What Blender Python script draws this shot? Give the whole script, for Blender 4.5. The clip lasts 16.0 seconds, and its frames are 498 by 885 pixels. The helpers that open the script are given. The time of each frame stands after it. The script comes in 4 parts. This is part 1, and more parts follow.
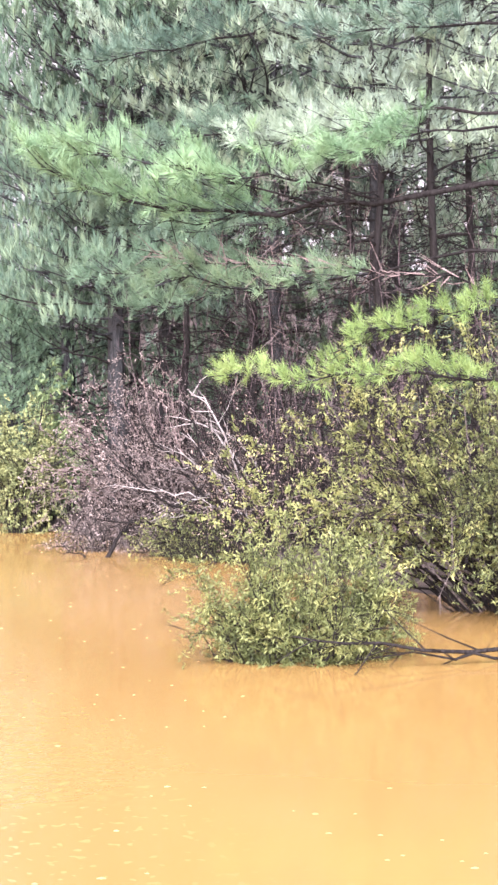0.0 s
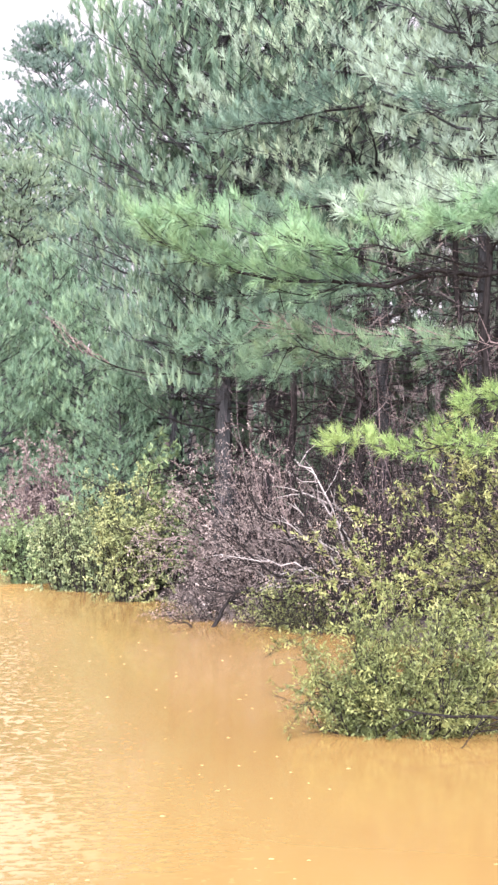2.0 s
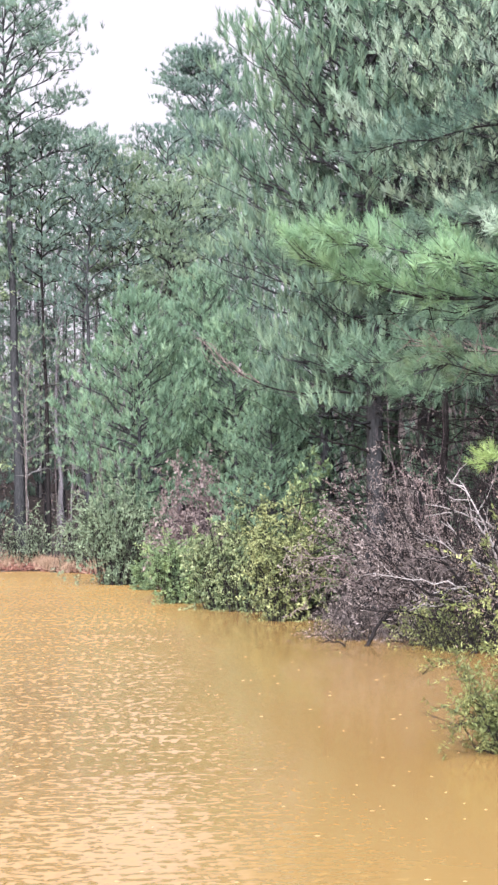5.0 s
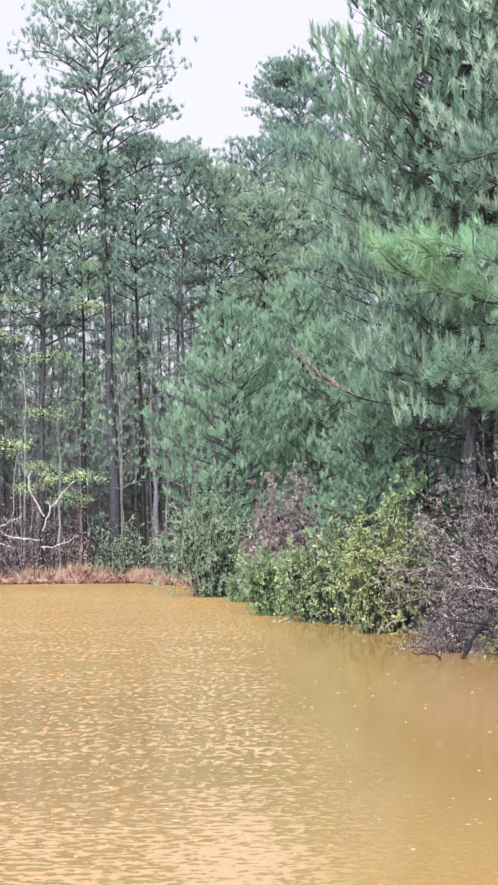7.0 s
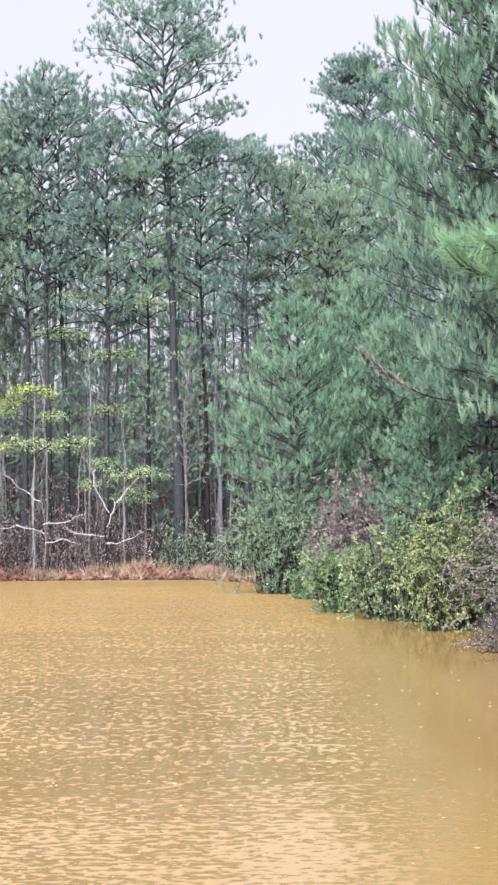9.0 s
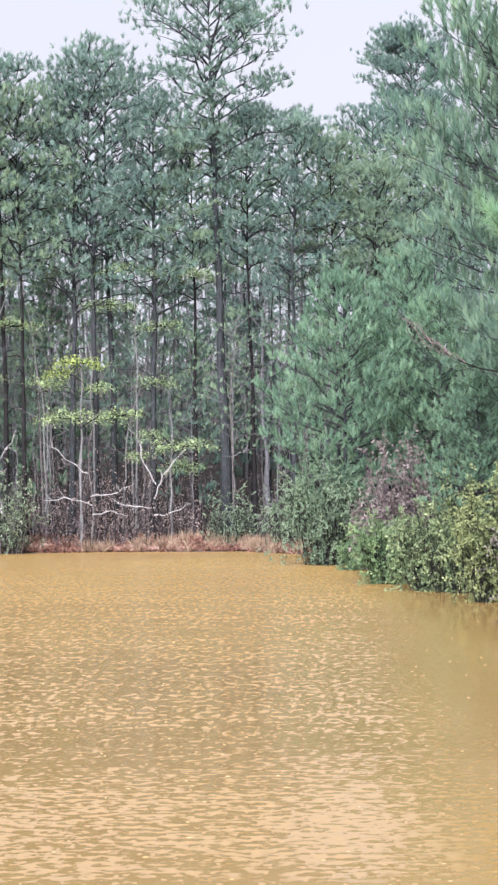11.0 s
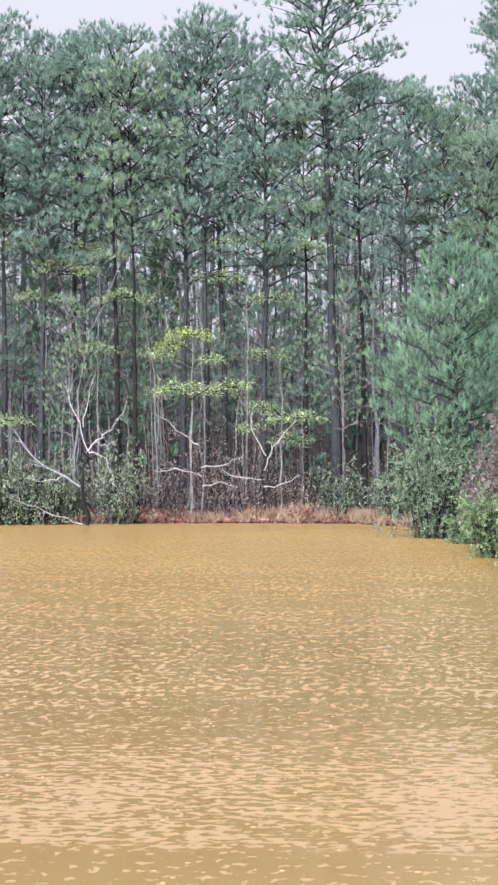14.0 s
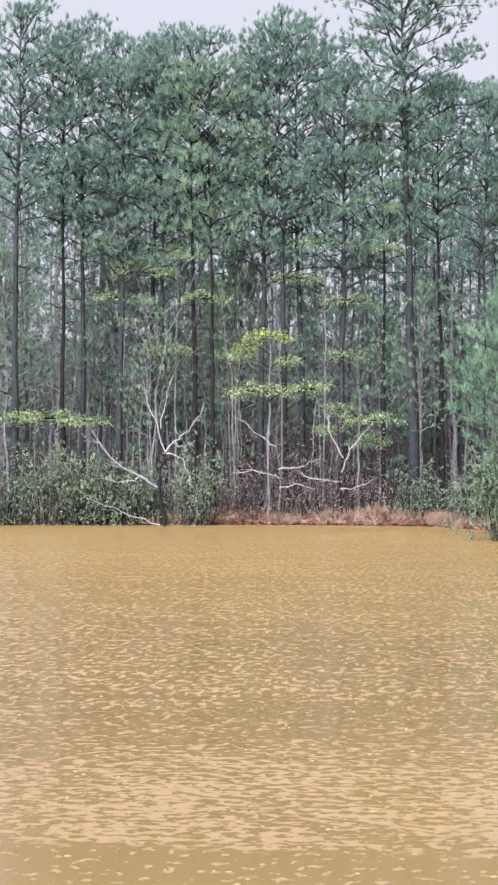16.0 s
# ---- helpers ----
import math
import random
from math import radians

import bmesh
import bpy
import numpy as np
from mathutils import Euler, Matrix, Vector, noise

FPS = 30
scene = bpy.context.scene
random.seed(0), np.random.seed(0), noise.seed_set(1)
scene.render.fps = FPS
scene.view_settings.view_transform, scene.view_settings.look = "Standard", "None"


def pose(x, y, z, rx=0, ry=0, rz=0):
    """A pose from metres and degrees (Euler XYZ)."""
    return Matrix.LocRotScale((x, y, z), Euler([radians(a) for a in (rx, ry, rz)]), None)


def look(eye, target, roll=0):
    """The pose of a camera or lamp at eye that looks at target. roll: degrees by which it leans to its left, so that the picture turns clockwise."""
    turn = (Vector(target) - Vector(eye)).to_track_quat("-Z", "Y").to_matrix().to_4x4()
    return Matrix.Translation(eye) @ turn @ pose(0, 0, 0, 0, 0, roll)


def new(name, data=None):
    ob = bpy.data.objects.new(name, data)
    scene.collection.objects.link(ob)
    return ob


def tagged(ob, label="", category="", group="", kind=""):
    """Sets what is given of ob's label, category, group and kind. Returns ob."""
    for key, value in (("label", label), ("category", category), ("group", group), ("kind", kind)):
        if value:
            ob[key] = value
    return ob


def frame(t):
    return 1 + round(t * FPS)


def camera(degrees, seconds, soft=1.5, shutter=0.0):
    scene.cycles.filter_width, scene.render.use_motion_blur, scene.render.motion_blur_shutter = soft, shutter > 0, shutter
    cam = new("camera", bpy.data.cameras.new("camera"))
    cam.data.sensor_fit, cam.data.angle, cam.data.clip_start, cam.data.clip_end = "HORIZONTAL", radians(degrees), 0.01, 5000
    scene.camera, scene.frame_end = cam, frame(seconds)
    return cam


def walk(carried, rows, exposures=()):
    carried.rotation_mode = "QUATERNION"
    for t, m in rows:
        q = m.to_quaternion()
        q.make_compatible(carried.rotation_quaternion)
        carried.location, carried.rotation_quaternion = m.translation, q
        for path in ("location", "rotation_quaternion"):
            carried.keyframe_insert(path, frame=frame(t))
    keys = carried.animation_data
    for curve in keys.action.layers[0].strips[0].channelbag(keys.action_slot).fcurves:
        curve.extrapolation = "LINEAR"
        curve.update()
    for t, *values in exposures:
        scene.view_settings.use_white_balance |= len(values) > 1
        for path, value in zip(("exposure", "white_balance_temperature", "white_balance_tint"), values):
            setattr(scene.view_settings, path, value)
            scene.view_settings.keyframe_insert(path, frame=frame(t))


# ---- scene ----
cam = camera(14.36, 16.0, soft=2.6)
EYE = 2.5
# seconds, yaw, pitch, roll: the camera stands on the dam and turns from the right bank to the far shore
ROWS = [
    (0.0, -10.205, -1.150, 0.601),
    (0.5, -9.316, -0.666, 0.422),
    (1.0, -8.495, -0.089, 0.354),
    (1.5, -7.781, 0.480, 0.280),
    (2.0, -7.105, 0.908, 0.247),
    (2.5, -6.398, 1.202, 0.261),
    (3.0, -5.687, 1.295, 0.341),
    (3.5, -4.906, 1.277, 0.431),
    (4.0, -4.216, 1.302, 0.517),
    (4.5, -3.476, 1.379, 0.607),
    (7.0, 0.026, 1.882, 0.796),
    (7.5, 0.529, 1.877, 0.732),
    (8.0, 0.977, 1.862, 0.671),
    (8.5, 1.453, 1.844, 0.644),
    (9.0, 1.887, 1.815, 0.614),
    (11.5, 3.661, 0.722, 0.754),
    (12.0, 4.157, 0.457, 0.750),
    (12.5, 4.703, 0.263, 0.688),
    (13.0, 5.282, 0.164, 0.557),
    (13.5, 5.843, 0.160, 0.401),
    (14.0, 6.437, 0.222, 0.319),
    (14.5, 7.048, 0.295, 0.190),
    (15.0, 7.653, 0.334, 0.078),
    (15.5, 8.212, 0.321, 0.076),
    (16.0, 8.673, 0.278, 0.000),
]
EXPOSURES = [(0.0, 2.1, 6620, 27), (1.5, 1.99, 6580, 22.5), (3.5, 1.71, 6520, 20.5), (7.0, 1.43, 6200, 14.5), (9.0, 1.4, 6140, 14), (12.5, 1.28, 6090, 13.5), (14.5, 1.26, 6090, 13.5), (16.0, 1.16, 6090, 13.5)]
walk(cam, [(t, pose(0, 0, EYE, 90 + pitch, roll, yaw)) for t, yaw, pitch, roll in ROWS], EXPOSURES)

# ---- sky and sun: an overcast winter day ----
world = bpy.data.worlds.new("overcast_sky")
scene.world = world
world.use_nodes = True
wn, wl = world.node_tree.nodes, world.node_tree.links
wn.clear()
sky = wn.new("ShaderNodeTexSky")
sky.sky_type = 'NISHITA'
sky.sun_disc = False
sky.sun_elevation, sky.sun_rotation = radians(31), radians(195)
sky.dust_density, sky.air_density = 1.5, 1.0
grey = wn.new("ShaderNodeHueSaturation")
grey.inputs["Saturation"].default_value = 0.2
clear = wn.new("ShaderNodeBackground")
clear.inputs["Strength"].default_value = 0.1
cloud = wn.new("ShaderNodeBackground")
cloud.inputs["Color"].default_value, cloud.inputs["Strength"].default_value = (0.955, 0.945, 1.0, 1), 0.345
cover = wn.new("ShaderNodeMixShader")
cover.inputs[0].default_value = 0.9
wout = wn.new("ShaderNodeOutputWorld")
wl.new(sky.outputs[0], grey.inputs["Color"])
wl.new(grey.outputs[0], clear.inputs["Color"])
wl.new(clear.outputs[0], cover.inputs[1])
wl.new(cloud.outputs[0], cover.inputs[2])
wl.new(cover.outputs[0], wout.inputs["Surface"])
sun = new("sun", bpy.data.lights.new("sun", "SUN"))
sun.data.energy, sun.data.angle, sun.data.color = 5.9, radians(50), (0.91, 0.955, 1.0)
sun.matrix_world = look((-12, -36, 29), (0, 10, 0))

rng = np.random.default_rng(11)


# ---- materials ----
def shader(name):
    m = bpy.data.materials.new(name)
    m.use_nodes = True
    nt = m.node_tree
    return m, nt, nt.nodes["Principled BSDF"]


def node(nt, kind, **sets):
    n = nt.nodes.new(kind)
    for key, value in sets.items():
        n.inputs[key].default_value = value
    return n


def ramp(nt, stops, source):
    n = nt.nodes.new("ShaderNodeValToRGB")
    e = n.color_ramp.elements
    while len(e) < len(stops):
        e.new(0.5)
    for k, (place, col) in enumerate(stops):
        e[k].position, e[k].color = place, (*col, 1)
    nt.links.new(source, n.inputs["Fac"])
    return n.outputs["Color"]


def mixed(nt, fac, a, b, how="MIX"):
    n = nt.nodes.new("ShaderNodeMix")
    n.data_type, n.blend_type = "RGBA", how
    for socket, v in ((n.inputs[0], fac), (n.inputs[6], a), (n.inputs[7], b)):
        if isinstance(v, (int, float)):
            socket.default_value = v
        elif isinstance(v, tuple):
            socket.default_value = (*v, 1)
        else:
            nt.links.new(v, socket)
    return n.outputs[2]


def foliage(name, stops, shine=0.45, through_light=0.22, patch=0.6, sheen=0.25, clump=4.5):
    """Leaves or needles: every one its own tone, tones drifting in patches over the crown, tuft light and shade painted
    by noise, some light coming through.
    """
    m, nt, bsdf = shader(name)
    geo = nt.nodes.new("ShaderNodeNewGeometry")
    coord = nt.nodes.new("ShaderNodeTexCoord")
    cloud = node(nt, "ShaderNodeTexNoise", Scale=patch * 1.9, Detail=2.5)
    nt.links.new(coord.outputs["Object"], cloud.inputs["Vector"])
    which = nt.nodes.new("ShaderNodeMath")
    which.operation = "MULTIPLY_ADD"
    which.inputs[1].default_value = 0.25
    nt.links.new(geo.outputs["Random Per Island"], which.inputs[0])
    add = nt.nodes.new("ShaderNodeMath")
    add.operation = "MULTIPLY_ADD"
    add.inputs[1].default_value, add.inputs[2].default_value = 1.4, -0.95
    nt.links.new(cloud.outputs["Fac"], add.inputs[0])
    # tuft-sized noise puts light and shade between tufts into the colour
    tuft = node(nt, "ShaderNodeTexNoise", Scale=clump, Detail=1.0)
    nt.links.new(coord.outputs["Object"], tuft.inputs["Vector"])
    tuft_shade = nt.nodes.new("ShaderNodeMath")
    tuft_shade.operation = "MULTIPLY_ADD"
    tuft_shade.inputs[1].default_value = 1.25
    nt.links.new(tuft.outputs["Fac"], tuft_shade.inputs[0])
    nt.links.new(add.outputs[0], tuft_shade.inputs[2])
    nt.links.new(tuft_shade.outputs[0], which.inputs[2])
    col = ramp(nt, stops, which.outputs[0])
    info = nt.nodes.new("ShaderNodeObjectInfo")
    tone = ramp(nt, [(0.0, (0.84, 0.86, 0.89)), (1.0, (1.1, 1.08, 1.02))], info.outputs["Random"])
    col = mixed(nt, 1.0, col, tone, "MULTIPLY")
    nt.links.new(col, bsdf.inputs["Base Color"])
    bsdf.inputs["Roughness"].default_value = shine
    bsdf.inputs["Specular IOR Level"].default_value = sheen
    thin = nt.nodes.new("ShaderNodeBsdfTranslucent")
    nt.links.new(col, thin.inputs["Color"])
    mix = nt.nodes.new("ShaderNodeMixShader")
    mix.inputs[0].default_value = through_light
    nt.links.new(bsdf.outputs[0], mix.inputs[1])
    nt.links.new(thin.outputs[0], mix.inputs[2])
    nt.links.new(mix.outputs[0], nt.nodes["Material Output"].inputs["Surface"])
    return m


def bark(name, dark, light, scale=14.0, rough=0.9, stretch=0.22):
    m, nt, bsdf = shader(name)
    coord = nt.nodes.new("ShaderNodeTexCoord")
    mapping = node(nt, "ShaderNodeMapping", Scale=(1, 1, stretch))
    nt.links.new(coord.outputs["Object"], mapping.inputs["Vector"])
    plates = node(nt, "ShaderNodeTexVoronoi", Scale=scale)
    grain = node(nt, "ShaderNodeTexNoise", Scale=scale * 2.5, Detail=6.0)
    stain = node(nt, "ShaderNodeTexNoise", Scale=0.9, Detail=3.0)
    for n in (plates, grain, stain):
        nt.links.new(mapping.outputs[0], n.inputs["Vector"])
    col = ramp(nt, [(0.25, dark), (0.7, light)], grain.outputs["Fac"])
    col = mixed(nt, 0.5, col, ramp(nt, [(0.3, (0.45, 0.45, 0.45)), (0.65, (1.2, 1.2, 1.2))], stain.outputs["Fac"]), "MULTIPLY")
    nt.links.new(col, bsdf.inputs["Base Color"])
    bsdf.inputs["Roughness"].default_value = rough
    bsdf.inputs["Specular IOR Level"].default_value = 0.15
    bump = node(nt, "ShaderNodeBump", Strength=0.7, Distance=0.05)
    nt.links.new(plates.outputs["Distance"], bump.inputs["Height"])
    nt.links.new(bump.outputs[0], bsdf.inputs["Normal"])
    return m


NEEDLE_DEEP = foliage("needles_deep_green", [(0.0, (0.050, 0.088, 0.066)), (0.35, (0.112, 0.178, 0.132)), (0.7, (0.180, 0.258, 0.180)), (1.0, (0.240, 0.322, 0.208))], through_light=0.36, sheen=0.1, clump=3.4)
NEEDLE_SAGE = foliage("needles_sage_green", [(0.0, (0.180, 0.235, 0.182)), (0.4, (0.284, 0.363, 0.276)), (0.75, (0.337, 0.424, 0.314)), (1.0, (0.382, 0.472, 0.337))], through_light=0.36, sheen=0.1)
NEEDLE_BRIGHT = foliage("needles_bright_green", [(0.0, (0.110, 0.192, 0.118)), (0.5, (0.182, 0.300, 0.172)), (1.0, (0.262, 0.392, 0.216))], through_light=0.36, sheen=0.1)
NEEDLE_LIME = foliage("needles_lime", [(0.0, (0.125, 0.195, 0.066)), (0.5, (0.210, 0.308, 0.108)), (1.0, (0.310, 0.405, 0.158))], through_light=0.36, sheen=0.1)
NEEDLE_YOUNG = foliage("needles_young_pine", [(0.0, (0.086, 0.144, 0.096)), (0.5, (0.162, 0.254, 0.164)), (1.0, (0.248, 0.345, 0.210))], through_light=0.34, sheen=0.1)
# far pines: distance haze is painted into the greyer, bluer needle colour
NEEDLE_FAR = foliage("needles_haze_grey", [(0.0, (0.070, 0.106, 0.092)), (0.5, (0.148, 0.212, 0.172)), (1.0, (0.236, 0.318, 0.226))], through_light=0.36, patch=0.35, sheen=0.1, clump=2.2)
NEEDLE_OLIVE = foliage("needles_olive", [(0.0, (0.108, 0.150, 0.108)), (0.5, (0.186, 0.252, 0.168)), (1.0, (0.280, 0.345, 0.195))], through_light=0.36, patch=0.35, sheen=0.1, clump=2.2)
LEAF_YELLOW = foliage("leaves_yellow_green", [(0.0, (0.057, 0.069, 0.030)), (0.4, (0.144, 0.166, 0.062)), (0.75, (0.255, 0.271, 0.106)), (1.0, (0.380, 0.380, 0.172))], shine=0.48, patch=1.2)
LEAF_GOLD = foliage("leaves_golden_green", [(0.0, (0.058, 0.080, 0.042)), (0.4, (0.150, 0.192, 0.096)), (0.75, (0.262, 0.306, 0.154)), (1.0, (0.390, 0.420, 0.225))], shine=0.48, patch=1.2)
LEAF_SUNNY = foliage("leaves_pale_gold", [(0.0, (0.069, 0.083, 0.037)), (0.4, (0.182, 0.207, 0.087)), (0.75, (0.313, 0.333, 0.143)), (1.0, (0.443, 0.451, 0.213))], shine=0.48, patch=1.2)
LEAF_OLIVE = foliage("leaves_olive_green", [(0.0, (0.038, 0.050, 0.022)), (0.5, (0.122, 0.146, 0.056)), (1.0, (0.258, 0.274, 0.108))], shine=0.5, patch=1.4)
LEAF_DARK = foliage("leaves_dark_green", [(0.0, (0.060, 0.097, 0.051)), (0.5, (0.152, 0.216, 0.101)), (1.0, (0.304, 0.377, 0.166))], shine=0.48, patch=1.0)
LEAF_GREY = foliage("leaves_grey_green", [(0.0, (0.077, 0.101, 0.067)), (0.5, (0.168, 0.207, 0.137)), (1.0, (0.301, 0.350, 0.217))], patch=0.9)
LEAF_SAGE = foliage("leaves_sage_green", [(0.0, (0.075, 0.106, 0.064)), (0.5, (0.185, 0.240, 0.142)), (1.0, (0.315, 0.380, 0.230))], patch=0.9)
LEAF_LIME = foliage("leaves_lime", [(0.0, (0.19, 0.245, 0.062)), (0.5, (0.325, 0.395, 0.108)), (1.0, (0.45, 0.49, 0.18))], patch=0.9)
LEAF_TIER = foliage("leaves_pale_yellow_green", [(0.0, (0.18, 0.238, 0.11)), (0.5, (0.30, 0.372, 0.180)), (1.0, (0.44, 0.49, 0.265))], patch=0.9)
LEAF_DEAD = foliage("leaves_withered", [(0.0, (0.098, 0.074, 0.068)), (0.5, (0.232, 0.183, 0.166)), (1.0, (0.488, 0.403, 0.366))], shine=0.8, through_light=0.2, patch=1.0)
LEAF_RUST = foliage("leaves_rust", [(0.0, (0.115, 0.082, 0.074)), (0.5, (0.245, 0.185, 0.165)), (1.0, (0.405, 0.325, 0.290))], shine=0.8, through_light=0.25, patch=1.0)
LEAF_FALLEN = foliage("leaves_fallen", [(0.0, (0.10, 0.045, 0.035)), (0.5, (0.23, 0.105, 0.075)), (1.0, (0.48, 0.33, 0.26))], shine=0.8, through_light=0.15, patch=0.8)
STRAW = foliage("dry_grass_straw", [(0.0, (0.175, 0.112, 0.073)), (0.5, (0.30, 0.196, 0.130)), (1.0, (0.47, 0.335, 0.23))], shine=0.7, through_light=0.25, patch=1.5)
BARK_PINE = bark("pine_bark", (0.011, 0.0115, 0.012), (0.050, 0.050, 0.052))
BARK_GREY = bark("grey_bark", (0.065, 0.06, 0.058), (0.21, 0.195, 0.187), 18)
BARK_DARK = bark("near_black_bark", (0.0055, 0.0045, 0.0045), (0.023, 0.019, 0.018), 18)
TWIG_GREY = bark("bare_grey_twigs", (0.028, 0.023, 0.022), (0.170, 0.140, 0.132), 9, stretch=1.0)
TWIG_PALE = bark("bleached_wood", (0.20, 0.175, 0.165), (0.44, 0.40, 0.385), 9, stretch=1.0)
TWIG_MAUVE = bark("pale_mauve_twigs", (0.09, 0.08, 0.086), (0.25, 0.228, 0.238), 9, stretch=1.0)
TWIG_PINK = bark("dry_pinkish_twigs", (0.09, 0.066, 0.062), (0.27, 0.20, 0.186), 9, stretch=1.0)
TWIG_RED = bark("reddish_twigs", (0.040, 0.029, 0.031), (0.16, 0.118, 0.120), 9, stretch=1.0)


def water_material():
    m, nt, bsdf = shader("muddy_water")
    coord = nt.nodes.new("ShaderNodeTexCoord")
    silt = node(nt, "ShaderNodeTexNoise", Scale=0.12, Detail=4.0)
    nt.links.new(coord.outputs["Object"], silt.inputs["Vector"])
    nt.links.new(ramp(nt, [(0.3, (0.254, 0.148, 0.050)), (0.7, (0.288, 0.173, 0.059))], silt.outputs["Fac"]), bsdf.inputs["Base Color"])
    bsdf.inputs["IOR"].default_value = 1.46
    bsdf.inputs["Specular IOR Level"].default_value = 1.0

    def waves(stretch, scale, detail):
        mapping = node(nt, "ShaderNodeMapping", Scale=stretch)
        nt.links.new(coord.outputs["Object"], mapping.inputs["Vector"])
        n = node(nt, "ShaderNodeTexNoise", Scale=scale, Detail=detail)
        nt.links.new(mapping.outputs[0], n.inputs["Vector"])
        return n.outputs["Fac"]

    # wind patch: strong in the open middle, calm under the right bank and along the dam
    split = nt.nodes.new("ShaderNodeSeparateXYZ")
    nt.links.new(coord.outputs["Object"], split.inputs[0])
    wander = waves((1, 0.25, 1), 0.35, 2.0)

    def math(op, a, b, c=0.0):
        n = nt.nodes.new("ShaderNodeMath")
        n.operation = op
        for k, v in enumerate((a, b, c)):
            if isinstance(v, (int, float)):
                n.inputs[k].default_value = v
            else:
                nt.links.new(v, n.inputs[k])
        return n.outputs[0]

    def step(v, low, high):
        n = nt.nodes.new("ShaderNodeMapRange")
        n.interpolation_type = "SMOOTHSTEP"
        n.inputs["From Min"].default_value, n.inputs["From Max"].default_value = low, high
        nt.links.new(v, n.inputs["Value"])
        return n.outputs[0]

    side = math("MULTIPLY_ADD", wander, 3.0, math("MULTIPLY", split.outputs["X"], -1.0))
    open_x = step(side, -0.3, 2.4)
    edge = math("MULTIPLY_ADD", wander, 0.5, split.outputs["Y"])
    open_y = step(edge, 12.35, 12.75)
    far_calm = math("SUBTRACT", 1.0, math("MULTIPLY", step(split.outputs["Y"], 60.0, 68.0), 0.2))
    wind = math("MULTIPLY", math("MULTIPLY", open_x, open_y), far_calm)
    gusts = step(waves((0.5, 1.0, 1), 0.45, 2.0), 0.34, 0.62)
    # two strong gusts lie in front of the dam, and a weaker one along it
    def gust(x, y, wide):
        dx = math("MULTIPLY_ADD", wander, 1.6, math("SUBTRACT", split.outputs["X"], x + 0.8))
        dy = math("SUBTRACT", split.outputs["Y"], y)
        away = math("SQRT", math("ADD", math("MULTIPLY", math("MULTIPLY", dx, dx), wide), math("MULTIPLY", math("MULTIPLY", dy, dy), 0.1)), 0.0)
        return math("SUBTRACT", 1.0, step(away, 0.2, 1.15))

    bold, light = gust(-0.1, 14.4, 1.6), gust(-2.9, 13.5, 0.9)
    squall = math("MAXIMUM", bold, light)
    front = math("SUBTRACT", 1.0, step(split.outputs["Y"], 13.2, 16.5))
    strong = math("MAXIMUM", squall, math("MULTIPLY", front, 0.75))
    near_chop, mid_chop, far_chop = waves((0.95, 1.25, 1), 8.0, 3.0), waves((1.15, 0.55, 1), 8.6, 3.0), waves((1.4, 0.32, 1), 7.6, 3.0)
    chop = math("MULTIPLY_ADD", math("SUBTRACT", mid_chop, near_chop), step(split.outputs["Y"], 14.0, 22.0), near_chop)
    chop = math("MULTIPLY_ADD", math("SUBTRACT", far_chop, mid_chop), step(split.outputs["Y"], 24.0, 42.0), chop)
    chop = math("MULTIPLY_ADD", strong, 0.035, math("MULTIPLY_ADD", gusts, 0.04, chop))
    chop = math("MULTIPLY_ADD", waves((0.8, 1.5, 1), 1.6, 1.0), 0.22, math("ADD", chop, -0.11))
    crest = math("MULTIPLY", step(chop, 0.46, 0.68), math("MULTIPLY_ADD", step(split.outputs["Y"], 30.0, 56.0), -0.85, 1.0))
    streak = step(waves((0.75, 1.5, 1), 12.0, 2.0), 0.36, 0.56)
    crest = math("MAXIMUM", crest, math("MULTIPLY", math("MULTIPLY", bold, step(chop, 0.40, 0.60)), streak))
    crest = math("MAXIMUM", crest, math("MULTIPLY", math("MULTIPLY", light, step(chop, 0.43, 0.64)), streak))
    crest = math("MULTIPLY", crest, math("MULTIPLY_ADD", waves((1.6, 1.3, 1), 9.0, 2.0), 1.3, 0.35))
    far = step(split.outputs["Y"], 14.0, 55.0)
    slope = math("MULTIPLY_ADD", crest, math("MULTIPLY_ADD", far, 0.08, 0.16), math("MULTIPLY_ADD", far, 0.13, 0.0))
    slope = math("MULTIPLY", math("SUBTRACT", math("MULTIPLY_ADD", crest, -0.02, 0.02), slope), wind)
    calm = math("MULTIPLY", math("SUBTRACT", 1.0, open_x), -0.04)
    flecked = math("MULTIPLY", step(waves((2.1, 1.5, 1), 5.6, 1.0), 0.61, 0.68), math("MULTIPLY", step(side, -1.6, 0.8), -0.13))
    lean = node(nt, "ShaderNodeCombineXYZ", Z=1.0)
    sway = math("MULTIPLY", math("ADD", waves((1.0, 1.0, 1), 3.1, 2.0), -0.5), 0.05)
    nt.links.new(math("MULTIPLY", sway, wind), lean.inputs["X"])
    nt.links.new(math("MINIMUM", math("ADD", slope, calm), flecked), lean.inputs["Y"])
    unit_length = nt.nodes.new("ShaderNodeVectorMath")
    unit_length.operation = "NORMALIZE"
    nt.links.new(lean.outputs[0], unit_length.inputs[0])
    nt.links.new(unit_length.outputs[0], bsdf.inputs["Normal"])
    nt.links.new(math("MULTIPLY_ADD", math("MULTIPLY", far, wind), 0.14, 0.11), bsdf.inputs["Roughness"])
    return m


